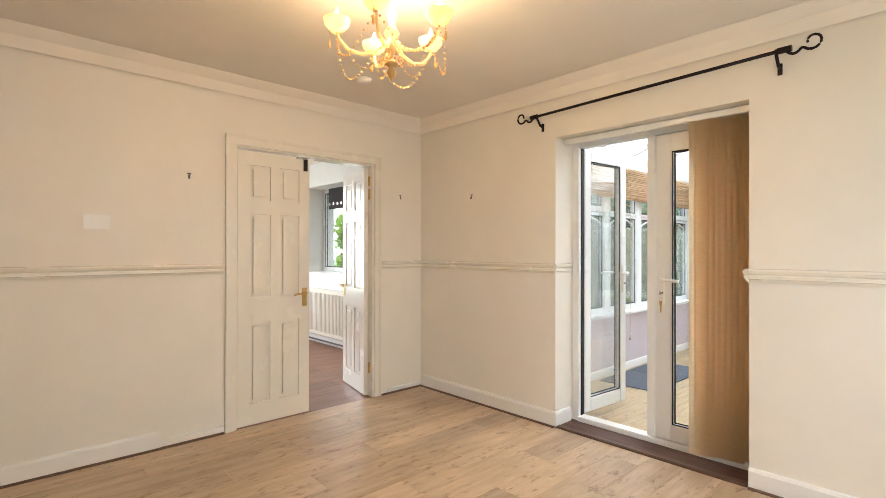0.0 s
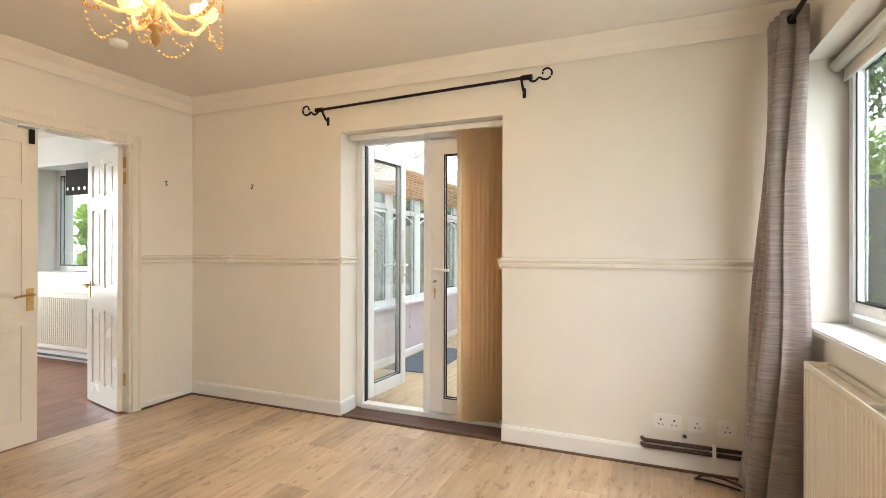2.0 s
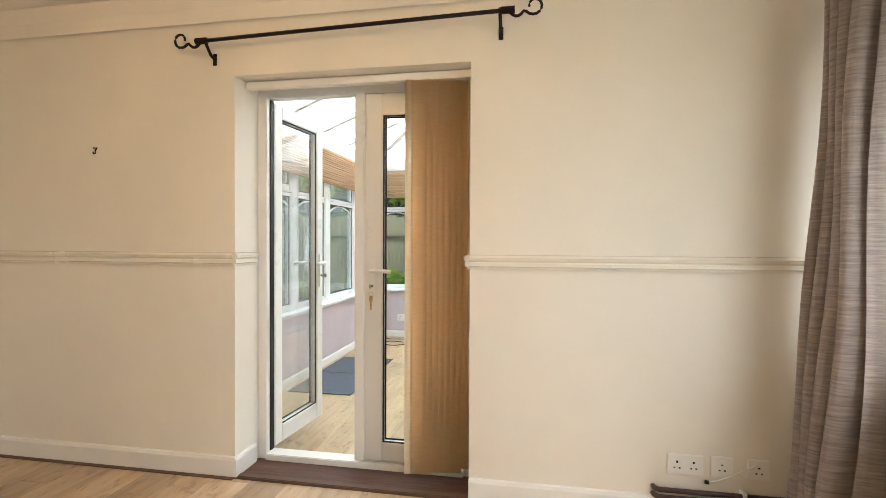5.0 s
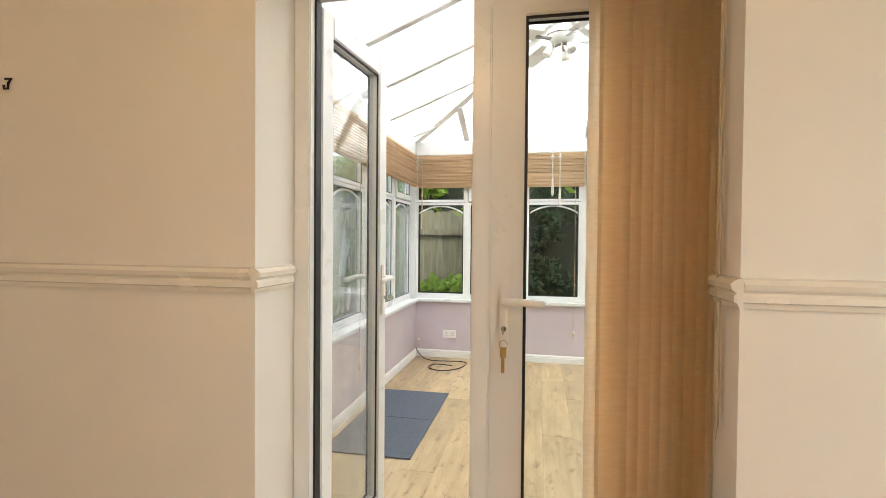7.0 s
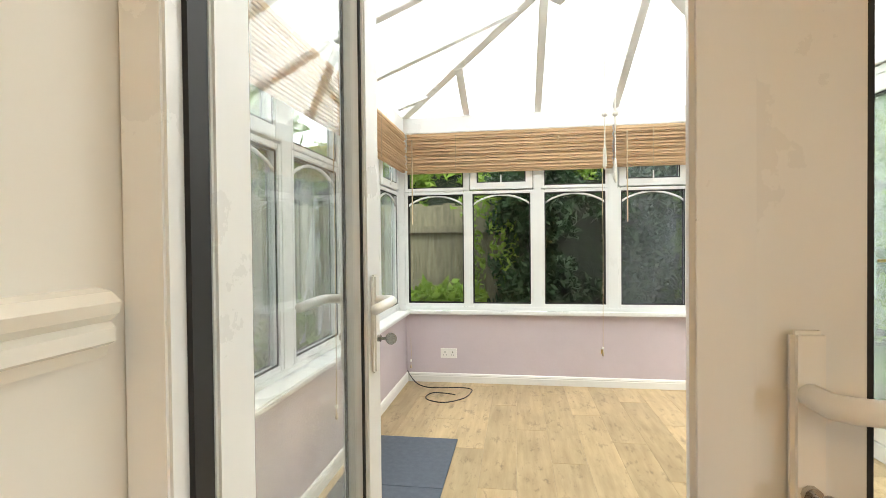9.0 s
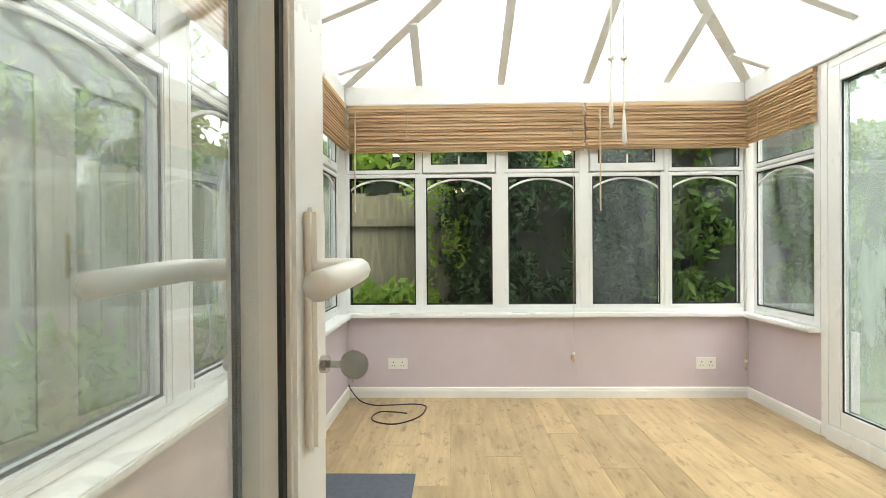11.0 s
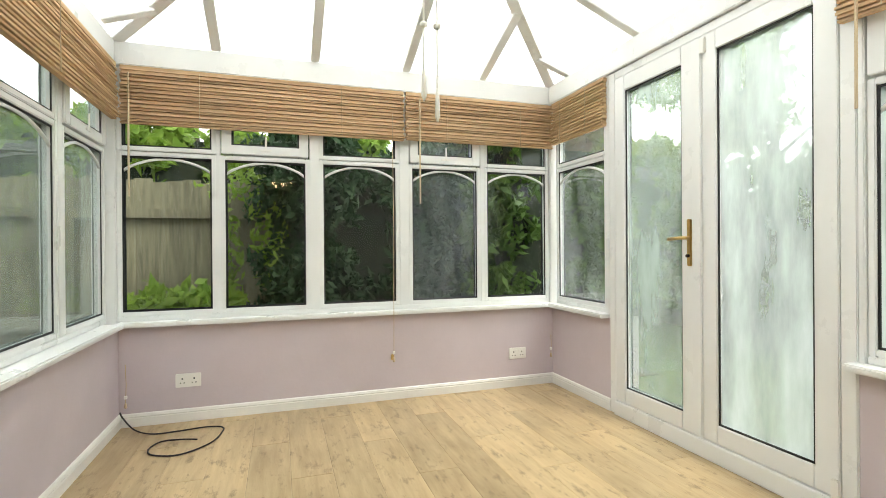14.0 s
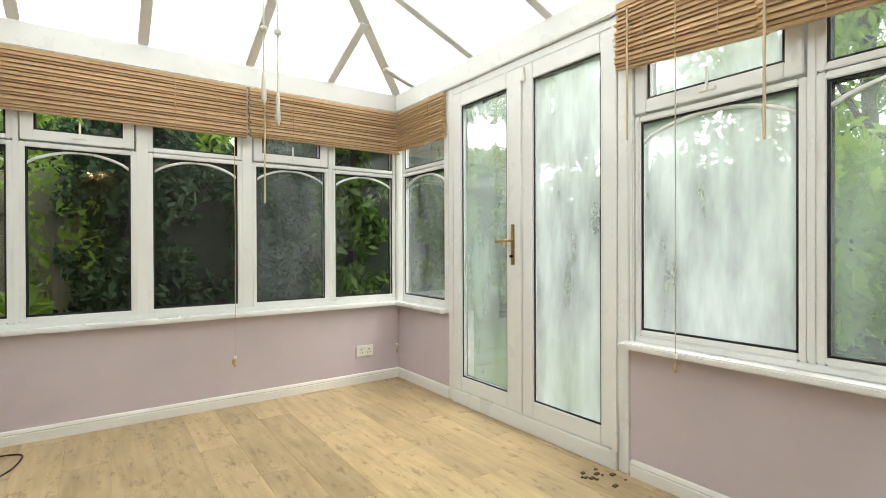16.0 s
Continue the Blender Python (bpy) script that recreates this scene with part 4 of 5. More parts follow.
def wall_lights(parent, axis, face, spans, openers, panes, out=1):
    """Row of windows: face is the room face of the frame; spans the glass edges along the wall."""
    w, d = 0.028, 0.065
    x0, x1 = (face, face + d) if out > 0 else (face - d, face)
    for k, (a0, a1) in enumerate(spans):
        casement(parent, x0, x1, a0 - w, a1 + w, SZ + 0.03 + 0.03, LZ - 0.005, axis, w, panes[k])
        arc_bar(a0, a1, (x0 + x1) / 2 - 0.012 * out, LZ - 0.034, axis, parent)
        if k in openers:
            casement(parent, x0 - 0.012 * (out > 0), x1 + 0.012 * (out < 0), a0 - 0.02, a1 + 0.02, LZ + 0.005, HZ, axis, 0.06, panes[k])
            c = (a0 + a1) / 2
            q = face - 0.02 * out
            cb = (c - 0.035, c + 0.035, min(q, face), max(q, face), LZ + 0.03, LZ + 0.045) if axis == "y" else (min(q, face), max(q, face), c - 0.035, c + 0.035, LZ + 0.03, LZ + 0.045)
            st = (c - 0.006, c + 0.006, q - 0.006, q + 0.002, LZ + 0.035, LZ + 0.13) if axis == "y" else (q - 0.006, q + 0.002, c - 0.006, c + 0.006, LZ + 0.035, LZ + 0.13)
            part("catch", boxes(cb, st, bevel=0.003), PLASTIC, parent)
        else:
            casement(parent, x0, x1, a0 - w, a1 + w, LZ + 0.0, HZ, axis, w, panes[k])
    ends = [a0 - w for a0, _ in spans] + [a1 + w for _, a1 in spans]
    posts = sorted(ends)
    for a, b in zip(posts[1::2], posts[2::2]):
        if b - a > 0.004:
            part("mullion", boxes((a, b, x0 - 0.002, x1 + 0.002, SZ + 0.06, HZ) if axis == "y" else (x0 - 0.002, x1 + 0.002, a, b, SZ + 0.06, HZ), bevel=0.004), UPVC, parent)
    lo, hi = min(ends), max(ends)
    part("bottom_rail", boxes((lo, hi, x0 - 0.003, x1, SZ + 0.03, SZ + 0.06) if axis == "y" else (x0 - 0.003 * (out > 0), x1 + 0.003 * (out < 0), lo, hi, SZ + 0.03, SZ + 0.06), bevel=0.004), UPVC, parent)


wb = tagged(new("window_back"), "white plastic windows with arched bars and dark garden behind", "window", kind="structure")
BACK = [(0.917, 1.427), (1.508, 2.018), (2.139, 2.654), (2.781, 3.296), (3.383, 3.895)]
wall_lights(wb, "y", CB + 0.03, BACK, (1, 3), [GLASS, GLASS, GLASS, GLASSM, GLASS])
part("window_sill", boxes((CL, CR, CB - 0.06, CB + 0.10, SZ, SZ + 0.03), bevel=0.006), UPVC, wb)
wl = tagged(new("window_left"), "white plastic windows with misted glass, fence behind", "window", kind="structure")
LEFT = [(0.50, 1.02), (1.16, 1.825), (1.986, 2.565), (2.72, 3.384), (3.497, 4.05)]
wall_lights(wl, "x", CL - 0.06, LEFT, (1, 4), [GLASSM, GLASSM, GLASSM, GLASSL, GLASSL], -1)
part("window_sill", boxes((CL - 0.13, CL + 0.05, CN + 0.02, CB - 0.061, SZ, SZ + 0.03), bevel=0.006), UPVC, wl)
random.seed(8)
bm = bmesh.new()
ring = []
for k in range(15):
    z = 0.70 + 0.76 * k / 14
    w = 0.115 * (1 - k / 14) ** 0.7 + 0.022
    c = 2.24 + 0.05 * k / 14 + random.uniform(-0.012, 0.012)
    ring.append((bm.verts.new((CL - 0.087, c - w * random.uniform(0.8, 1.15), z)), bm.verts.new((CL - 0.087, c + w * random.uniform(0.8, 1.15), z))))
for a, b in zip(ring, ring[1:]):
    bm.faces.new((a[0], a[1], b[1], b[0]))
part("limescale_splash", bm, glass("limescale", mist=0.65, mist_low=0.0, mist_colour=(0.75, 0.78, 0.8)), wl, "white limescale splash dried on the pane")
wr = tagged(new("window_right"), "white plastic window beside the double garden doors", "window", kind="structure")
wall_lights(wr, "x", CR + 0.005, [(3.424, 4.005)], (), [GLASSM])
part("window_sill", boxes((CR - 0.075, CR + 0.10, DK1 + 0.01, CB - 0.061, SZ, SZ + 0.03), bevel=0.006), UPVC, wr)
wr2 = tagged(new("window_right_near"), "white plastic windows with heavily misted glass", "window", kind="structure")
wall_lights(wr2, "x", CR + 0.005, [(0.45, 1.10), (1.184, 1.822)], (1,), [GLASSL, GLASSF])
part("window_sill", boxes((CR - 0.075, CR + 0.10, CN + 0.02, DK0 + 0.02, SZ, SZ + 0.03), bevel=0.006), UPVC, wr2)
for x, y in ((CL - 0.06, CB + 0.06), (CR + 0.04, CB + 0.06)):
    structure("corner_post", boxes((x - 0.05, x + 0.05, y - 0.05, y + 0.05, SZ, EZ), bevel=0.006), UPVC, "white plastic corner post", "post")

for a, b in ((1.851, DK0 - 0.001), (DK1 + 0.001, 3.395)):
    structure("window_post", boxes((CR - 0.008, CR + 0.07, a, b, SZ, HZ), bevel=0.004), UPVC, "white plastic post beside the garden doors", "post")

# double garden doors in the right wall
gdf = tagged(new("patio_door_frame"), "white plastic frame of the double garden doors", "door frame", kind="structure")
GX = CR - 0.01
part("jamb", boxes((GX, GX + 0.07, DK0, DK0 + 0.06, CF, 2.178), bevel=0.004), UPVC, gdf)
part("jamb", boxes((GX, GX + 0.07, DK1 - 0.06, DK1, CF, 2.178), bevel=0.004), UPVC, gdf)
part("head", boxes((GX, GX + 0.07, DK0 + 0.06, DK1 - 0.06, 2.128, 2.178), bevel=0.004), UPVC, gdf)
part("sill", boxes((GX - 0.02, GX + 0.10, DK0 + 0.06, DK1 - 0.06, CF, 0.042), bevel=0.005), UPVC, gdf)
MID = 2.615
for a0, a1, nm, mist in ((DK0 + 0.062, MID - 0.017, "door_patio", GLASSF), (MID + 0.017, DK1 - 0.062, "door_patio", glass("part_misted_pane", mist=0.42, mist_low=0.06, mist_colour=(0.58, 0.66, 0.64)))):
    d = empty(nm, "white plastic glazed garden door with misted glass", "door", "double garden doors", (GX, (a0 + a1) / 2, 0.045))
    casement(d, GX - 0.004, GX + 0.056, a0, a1, 0.045, 2.125, "x", 0.095, mist)
part("astragal", boxes((GX - 0.018, GX - 0.003, MID - 0.03, MID + 0.03, 0.05, 2.12), bevel=0.004), UPVC, gdf)
gh = empty("patio_door_handle", "brass lever handle on the garden door", "door handle", at=(GX - 0.02, MID + 0.07, 1.2))
part("handle_plate", boxes((GX - 0.016, GX - 0.004, MID + 0.037, MID + 0.067, 0.935, 1.185), bevel=0.004), BRASS, gh)
part("lever", tube([(GX - 0.01, MID + 0.052, 1.085), (GX - 0.055, MID + 0.052, 1.085), (GX - 0.06, MID + 0.067, 1.085), (GX - 0.06, MID + 0.15, 1.08)], 0.009, 10), BRASS, gh, smooth=True)
part("lock_barrel", tube([(GX - 0.012, MID + 0.052, 0.99), (GX - 0.03, MID + 0.052, 0.99)], 0.009, 10), IRON, gh)
for y, z in ((MID - 0.04, 2.07), (DK0 + 0.06, 2.09), (DK0 + 0.07, 0.08)):
    part("door_keep", boxes((GX - 0.022, GX - 0.004, y - 0.018, y + 0.018, z - 0.04, z + 0.04), bevel=0.005), PLASTIC, gdf)

# roof
RXM, RZ = (CL + CR) / 2, 2.96
RUN = (CR - CL) / 2
HY = CB - RUN
roof = tagged(new("roof"), "white framed hipped roof with opal sheets", "roof", kind="structure")
beam = 0.07
for b in ((CL - 0.06, CR + 0.06, CB - 0.01, CB + 0.13, HZ, EZ), (CL - 0.14, CL - 0.005, CN + 0.021, CB - 0.011, HZ, EZ), (CR - 0.03, CR + 0.10, CN + 0.021, CB - 0.011, HZ, EZ)):
    part("eaves_beam", boxes(b, bevel=0.006), UPVC, roof)


def up(x, y):
    """Height of the roof plane over a place."""
    return EZ + (RZ - EZ) * max(0, min(1, min(x - CL, CR - x, CB - y) / RUN))


part("ridge", bar((RXM, CN + 0.03, RZ), (RXM, HY, RZ), 0.10, 0.07), UPVC, roof)
for x in (CL, CR):
    part("hip_rafter", bar((x, CB, EZ + 0.02), (RXM, HY, RZ), 0.075, 0.06), UPVC, roof)
for x in (1.466, 2.086, 2.729, 3.33):
    y = CB - min(x - CL, CR - x)
    part("glazing_bar", bar((x, CB, EZ + 0.02), (x, y, up(x, y)), 0.06, 0.05), UPVC, roof)
for y in (3.82, 3.07, 2.37, 1.67, 0.97):
    for side, x in ((1, CL), (-1, CR)):
        run = min(RUN, CB - y)
        part("glazing_bar", bar((x, y, EZ + 0.02), (x + side * run, y, up(x + side * run, y)), 0.06, 0.05), UPVC, roof)
dz = 0.035
for quad in (((CL - 0.15, CB + 0.15), (CR + 0.15, CB + 0.15), (RXM, HY)), ((CL - 0.15, CN + 0.02), (CL - 0.15, CB + 0.15), (RXM, HY), (RXM, CN + 0.02)), ((CR + 0.15, CB + 0.15), (CR + 0.15, CN + 0.02), (RXM, CN + 0.02), (RXM, HY))):
    bm = bmesh.new()
    vs = []
    for x, y in quad:
        edge = x in (CL - 0.15, CR + 0.15)
        vs.append(bm.verts.new((x, y, (EZ - 0.06 if edge else RZ) + dz)))
    bm.faces.new(vs)
    bmesh.ops.solidify(bm, geom=bm.faces[:], thickness=0.012)
    p = part("roof_sheet", bm, POLY, roof)
structure("ridge_end_board", boxes((CL, CR, CN + 0.021, CN + 0.04, EZ - 0.14, EZ), bevel=0.003), UPVC, "white board where the roof meets the house", "board")

# bamboo roller blinds, drawn up
def bamboo(a0, a1, fixed, z0, z1, axis, face, sag=0.0, wand=None):
    """Blind rolled up to a flat pack; face: way towards the room."""
    b = empty("bamboo_blind", "brown bamboo slat blind drawn up under the eaves", "blind", "bamboo blinds", ((a0 + a1) / 2, fixed, z1) if axis == "y" else (fixed, (a0 + a1) / 2, z1))
    bm = bmesh.new()
    n = 24
    for k in range(n):
        z = z0 + (z1 - z0) * (k + 0.5) / n
        layer = 0.014 + 0.022 * ((k * 7) % 5) / 4 + 0.018 * (1 - k / n)
        for half in (0, 1):
            p, q = fixed + face * 0.004, fixed + face * layer
            tilt = sag * (0.5 if half else 0)
            h = (z1 - z0) / n * 0.40
            e = random.uniform(-0.006, 0.006)
            if half:
                continue
            lot = (a0 + e, a1 + e, min(p, q), max(p, q), z - h, z + h)
            put_box(bm, *(lot if axis == "y" else (lot[2], lot[3], lot[0], lot[1], lot[4], lot[5])))
    if sag:
        for v in bm.verts:
            u = ((v.co.x if axis == "y" else v.co.y) - a0) / (a1 - a0)
            v.co.z -= sag * (1 - u) * (z1 - v.co.z) / (z1 - z0)
    part("slats", bm, BAMBOO, b)
    hr = (a0, a1, fixed, fixed + face * 0.03, z1, z1 + 0.025)
    hr = hr if axis == "y" else (min(fixed, fixed + face * 0.03), max(fixed, fixed + face * 0.03), a0, a1, z1, z1 + 0.025)
    part("head_batten", boxes(hr), BAMBOO, b)
    q = fixed + face * 0.06
    for a in (a0 + 0.25 * (a1 - a0), a0 + 0.75 * (a1 - a0)):
        part("lift_cord", tube([(a, q, z1), (a, q, z0 - 0.005)] if axis == "y" else [(q, a, z1), (q, a, z0 - 0.005)], 0.0022, 5), CORDB, b)
    if wand:
        a, lo = wand
        part("wand", tube([(a, q + face * 0.01, z1 - 0.03), (a, q + face * 0.012, lo)] if axis == "y" else [(q + face * 0.01, a, z1 - 0.03), (q + face * 0.012, a, lo)], 0.006, 6), CORDB, b)
    return b


random.seed(11)
BT, BL = 2.145, 1.825
bamboo(0.93, 2.70, CB - 0.01, BL - 0.01, BT, "y", -1, 0.0, (0.985, 1.365))
bamboo(2.72, 3.92, CB - 0.01, BL + 0.0, BT, "y", -1, 0.0, (2.81, 1.36))
bamboo(0.55, 4.02, CL - 0.01, BL, BT, "x", 1)
bamboo(DK1 + 0.02, 4.02, CR - 0.01, BL + 0.02, BT, "x", -1)
bamboo(1.26, DK0 + 0.03, CR - 0.035, BL + 0.06, BT + 0.03, "x", -1, 0.05, (1.816, 1.535))
bamboo(0.42, 1.27, CR - 0.075, BL + 0.0, BT + 0.03, "x", -1, 0.05, (1.235, 1.43))


def pull_cord(name, x, y, z0, z1, nx, ny):
    c = empty(name, "thin beige blind cord with a small wooden toggle", "cord", "blind cords", (x, y, z1))
    part("cord", tube([(x, y, z1), (x + 0.004, y, (z0 + z1) / 2), (x, y, z0)], 0.0024, 5), CORDB, c)
    part("toggle", lathe([(0.002, -0.03), (0.009, -0.022), (0.006, 0.0), (0.002, 0.008)], 8, (x, y, z0)), CORDB, c, smooth=True)
    part("cleat", boxes((x - 0.008 + nx * 0.0, x + 0.008, y - 0.008, y + 0.008, z0 + 0.03, z0 + 0.05), bevel=0.002), PLASTIC, c)


pull_cord("blind_cord", 2.61, CB - 0.07, 0.26, 2.0, 0, -1)
pull_cord("blind_cord", CL + 0.06, 2.19, 0.31, 2.1, 1, 0)
pull_cord("blind_cord", CR - 0.085, 1.60, 0.54, 2.1, -1, 0)
pull_cord("blind_cord", 3.90, CB - 0.03, 0.19, 0.34, 0, -1)
pull_cord("blind_cord", 0.945, CB - 0.03, 0.10, 0.34, 0, -1)

outlet(1.287, CB, 0.21, 0, -1, 0.147, "white plastic double socket on the lilac wall")
outlet(3.615, CB, 0.21, 0, -1, 0.147, "white plastic double socket on the lilac wall")
knob = empty("cord_cleat", "small brass cord hook on the lilac wall", "hook", at=(2.61, CB, 0.25))
part("cleat_body", boxes((2.602, 2.62, CB - 0.02, CB, 0.235, 0.275), bevel=0.004), BRASS, knob)
cc = empty("black_cable", "thin black cable looped on the floor", "cable", at=(1.3, 3.75, 0.01))
pts = [(0.915, 4.06, 0.10), (0.94, 4.03, 0.07), (1.02, 3.95, 0.02), (1.128, 3.885, 0.007), (1.27, 3.89, 0.006), (1.412, 3.91, 0.006), (1.50, 3.88, 0.006), (1.515, 3.80, 0.006), (1.47, 3.63, 0.006), (1.334, 3.51, 0.006), (1.20, 3.55, 0.006), (1.16, 3.64, 0.006), (1.20, 3.74, 0.006), (1.30, 3.74, 0.006), (1.405, 3.70, 0.008)]
sm = []
for i in range(len(pts) - 1):
    p0, p1, p2, p3 = (Vector(pts[max(0, min(len(pts) - 1, i + o))]) for o in (-1, 0, 1, 2))
    for k in range(5):
        t = k / 5
        sm.append(0.5 * ((2 * p1) + (p2 - p0) * t + (2 * p0 - 5 * p1 + 4 * p2 - p3) * t * t + (3 * p1 - p0 - 3 * p2 + p3) * t ** 3))
sm = [p + Vector((0, 0, CF)) for p in sm]
part("cable", tube(sm, 0.0045, 7), CABLE, cc, smooth=True)
mt = empty("floor_mat", "flat blue-grey foam mat on the laminate", "mat", at=(1.24, 2.18, 0))
part("mat_sheet", boxes((0.96, 1.52, 1.547, 2.178, CF + 0.001, CF + 0.009), bevel=0.002), SLAB, mt)
part("mat_sheet", boxes((0.96, 1.52, 2.182, 2.812, CF + 0.001, CF + 0.009), bevel=0.002), SLAB, mt)
bits = empty("floor_debris", "small dry leaf scraps beside the garden doors", "debris", at=(3.78, 1.93, 0))
bm = bmesh.new()
random.seed(3)
for k in range(14):
    x, y = 3.76 + random.uniform(-0.05, 0.12), 1.93 + random.uniform(-0.1, 0.08)
    s = random.uniform(0.006, 0.018)
    put_box(bm, x, x + s * 1.6, y, y + s, CF + 0.001, CF + 0.004 + s * 0.2)
part("scraps", bm, STRIPW, bits)

# ceiling fan
FX, FYY, FZ = 2.385, 2.3, 2.67
fan = empty("ceiling_fan", "white ceiling fan with lamps and pull cords", "ceiling fan", at=(FX, FYY, FZ))
part("down_rod", tube([(FX, FYY, FZ + 0.05), (FX, FYY, RZ - 0.02)], 0.012, 10), UPVC, fan)
part("canopy", lathe([(0.015, -0.05), (0.05, -0.02), (0.06, 0.0)], 16, (FX, FYY, RZ - 0.03)), UPVC, fan, smooth=True)
part("motor", lathe([(0.02, -0.05), (0.07, -0.045), (0.10, -0.01), (0.10, 0.03), (0.06, 0.06), (0.02, 0.07)], 20, (FX, FYY, FZ)), UPVC, fan, smooth=True)
part("trim_ring", lathe([(0.102, -0.004), (0.106, 0.0), (0.106, 0.016), (0.102, 0.02)], 20, (FX, FYY, FZ)), STEEL, fan)
for k in range(4):
    a = math.radians(90 * k + 28)
    bm = boxes((0.16, 0.56, -0.06, 0.06, -0.004, 0.004), bevel=0.003)
    bmesh.ops.transform(bm, matrix=Matrix.Translation((FX, FYY, FZ - 0.02)) @ Matrix.Rotation(a, 4, "Z") @ Matrix.Rotation(radians(12), 4, "X"), verts=bm.verts)
    bl = part("blade", bm, UPVC, fan)
    bm = boxes((0.08, 0.2, -0.018, 0.018, -0.006, 0.0), bevel=0.002)
    bmesh.ops.transform(bm, matrix=Matrix.Translation((FX, FYY, FZ - 0.026)) @ Matrix.Rotation(a, 4, "Z") @ Matrix.Rotation(radians(12), 4, "X"), verts=bm.verts)
    part("blade_iron", bm, STEEL, bl)
for k in range(3):
    a = math.radians(120 * k + 70)
    lp = part("lamp_arm", tube([(FX, FYY, FZ - 0.05), (FX + 0.06 * math.cos(a), FYY + 0.06 * math.sin(a), FZ - 0.08)], 0.012, 8), STEEL, fan)
    sh = lathe([(0.014, 0.0), (0.026, -0.03), (0.034, -0.07), (0.03, -0.07), (0.012, -0.01)], 14)
    bmesh.ops.transform(sh, matrix=Matrix.Translation((FX + 0.07 * math.cos(a), FYY + 0.07 * math.sin(a), FZ - 0.075)) @ Matrix.Rotation(a, 4, "Z") @ Matrix.Rotation(radians(-30), 4, "Y"), verts=sh.verts)
    part("lamp_shade", sh, PLASTIC, lp, smooth=True)
for dx, lo in ((-0.05, 1.56), (0.0, 1.49)):
    c = part("pull_cord", tube([(FX + dx, FYY - 0.03, FZ - 0.05), (FX + dx, FYY - 0.03, lo + 0.12)], 0.0035, 6), CORDW, fan)
    part("cord_pull", lathe([(0.003, -0.12), (0.010, -0.10), (0.007, -0.02), (0.004, 0.0)], 8, (FX + dx, FYY - 0.03, lo + 0.12)), CORDW, c, smooth=True)
    part("cord_bead", lathe([(0.002, -0.014), (0.014, -0.006), (0.014, 0.006), (0.002, 0.014)], 10, (FX + dx, FYY - 0.03, 1.83)), CORDW, c, smooth=True)

# ---- garden ----
structure("ground", boxes((-60, CL - WTH - 0.001, -60, 60, -0.3, -0.16), (CR + WTH + 0.001, 60, -60, 60, -0.3, -0.16), (CL - WTH, CR + WTH, CB + WTH + 0.001, 60, -0.3, -0.16), (CL - WTH, CR + WTH, -60, Y0 - 0.201, -0.3, -0.16)), GRASS, "green lawn round the house", "lawn")
structure("ground_bed", boxes((-1.6, 5.2, CB + WTH + 0.002, 8.5, -0.159, -0.15), (-1.6, CL - WTH - 0.002, 0.9, CB + WTH + 0.001, -0.159, -0.15)), SOIL, "dark bare earth of the shaded border", "soil")


def foliage(name, label, category, boxes_in, count, size, material, seed, parent=None, droop=0.3, kind="stuff"):
    """Leaf quads scattered with clumps through the shell of given ellipsoids (cx, cy, cz, rx, ry, rz)."""
    rng = np.random.default_rng(seed)
    vs, fs = [], []
    for cx, cy, cz, rx, ry, rz in boxes_in:
        m = int(count / len(boxes_in))
        d = rng.normal(size=(m, 3))
        d /= np.linalg.norm(d, axis=1)[:, None]
        lump = 0.72 + 0.16 * np.sin(d[:, 0] * 9 + cx * 3) * np.sin(d[:, 2] * 8 + cz) + 0.10 * np.sin(d[:, 1] * 14 + cy)
        r = lump * rng.uniform(0.55, 1.12, m) ** 0.6
        c = np.array([cx, cy, cz]) + d * r[:, None] * np.array([rx, ry, rz])
        a = rng.normal(size=(m, 3))
        a /= np.linalg.norm(a, axis=1)[:, None]
        a[:, 2] -= droop
        b = np.cross(a, rng.normal(size=(m, 3)))
        b /= np.linalg.norm(b, axis=1)[:, None]
        s = (size * rng.uniform(0.6, 1.4, m))[:, None]
        for p, q, w in zip(c, a * s, b * s * 0.42):
            if p[2] < -0.14:
                continue
            i = len(vs)
            vs += [p - q, p + w - q * 0.1, p + q, p - w - q * 0.1]
            fs.append((i, i + 1, i + 2, i + 3))
    me = bpy.data.meshes.new(name)
    me.from_pydata([tuple(v) for v in vs], [], fs)
    me.materials.append(material)
    ob = new(name, me)
    if parent:
        ob.parent = parent
        ob.matrix_parent_inverse = Matrix.Translation(-parent.location)
        return ob
    return tagged(ob, label, category, kind=kind)


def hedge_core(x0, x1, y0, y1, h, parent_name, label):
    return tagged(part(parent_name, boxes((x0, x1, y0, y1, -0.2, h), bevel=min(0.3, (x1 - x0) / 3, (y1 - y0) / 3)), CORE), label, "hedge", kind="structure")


# near-black colour puts the shade between the leaves into solid hedge cores
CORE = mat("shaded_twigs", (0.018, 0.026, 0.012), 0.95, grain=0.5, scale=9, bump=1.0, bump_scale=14)


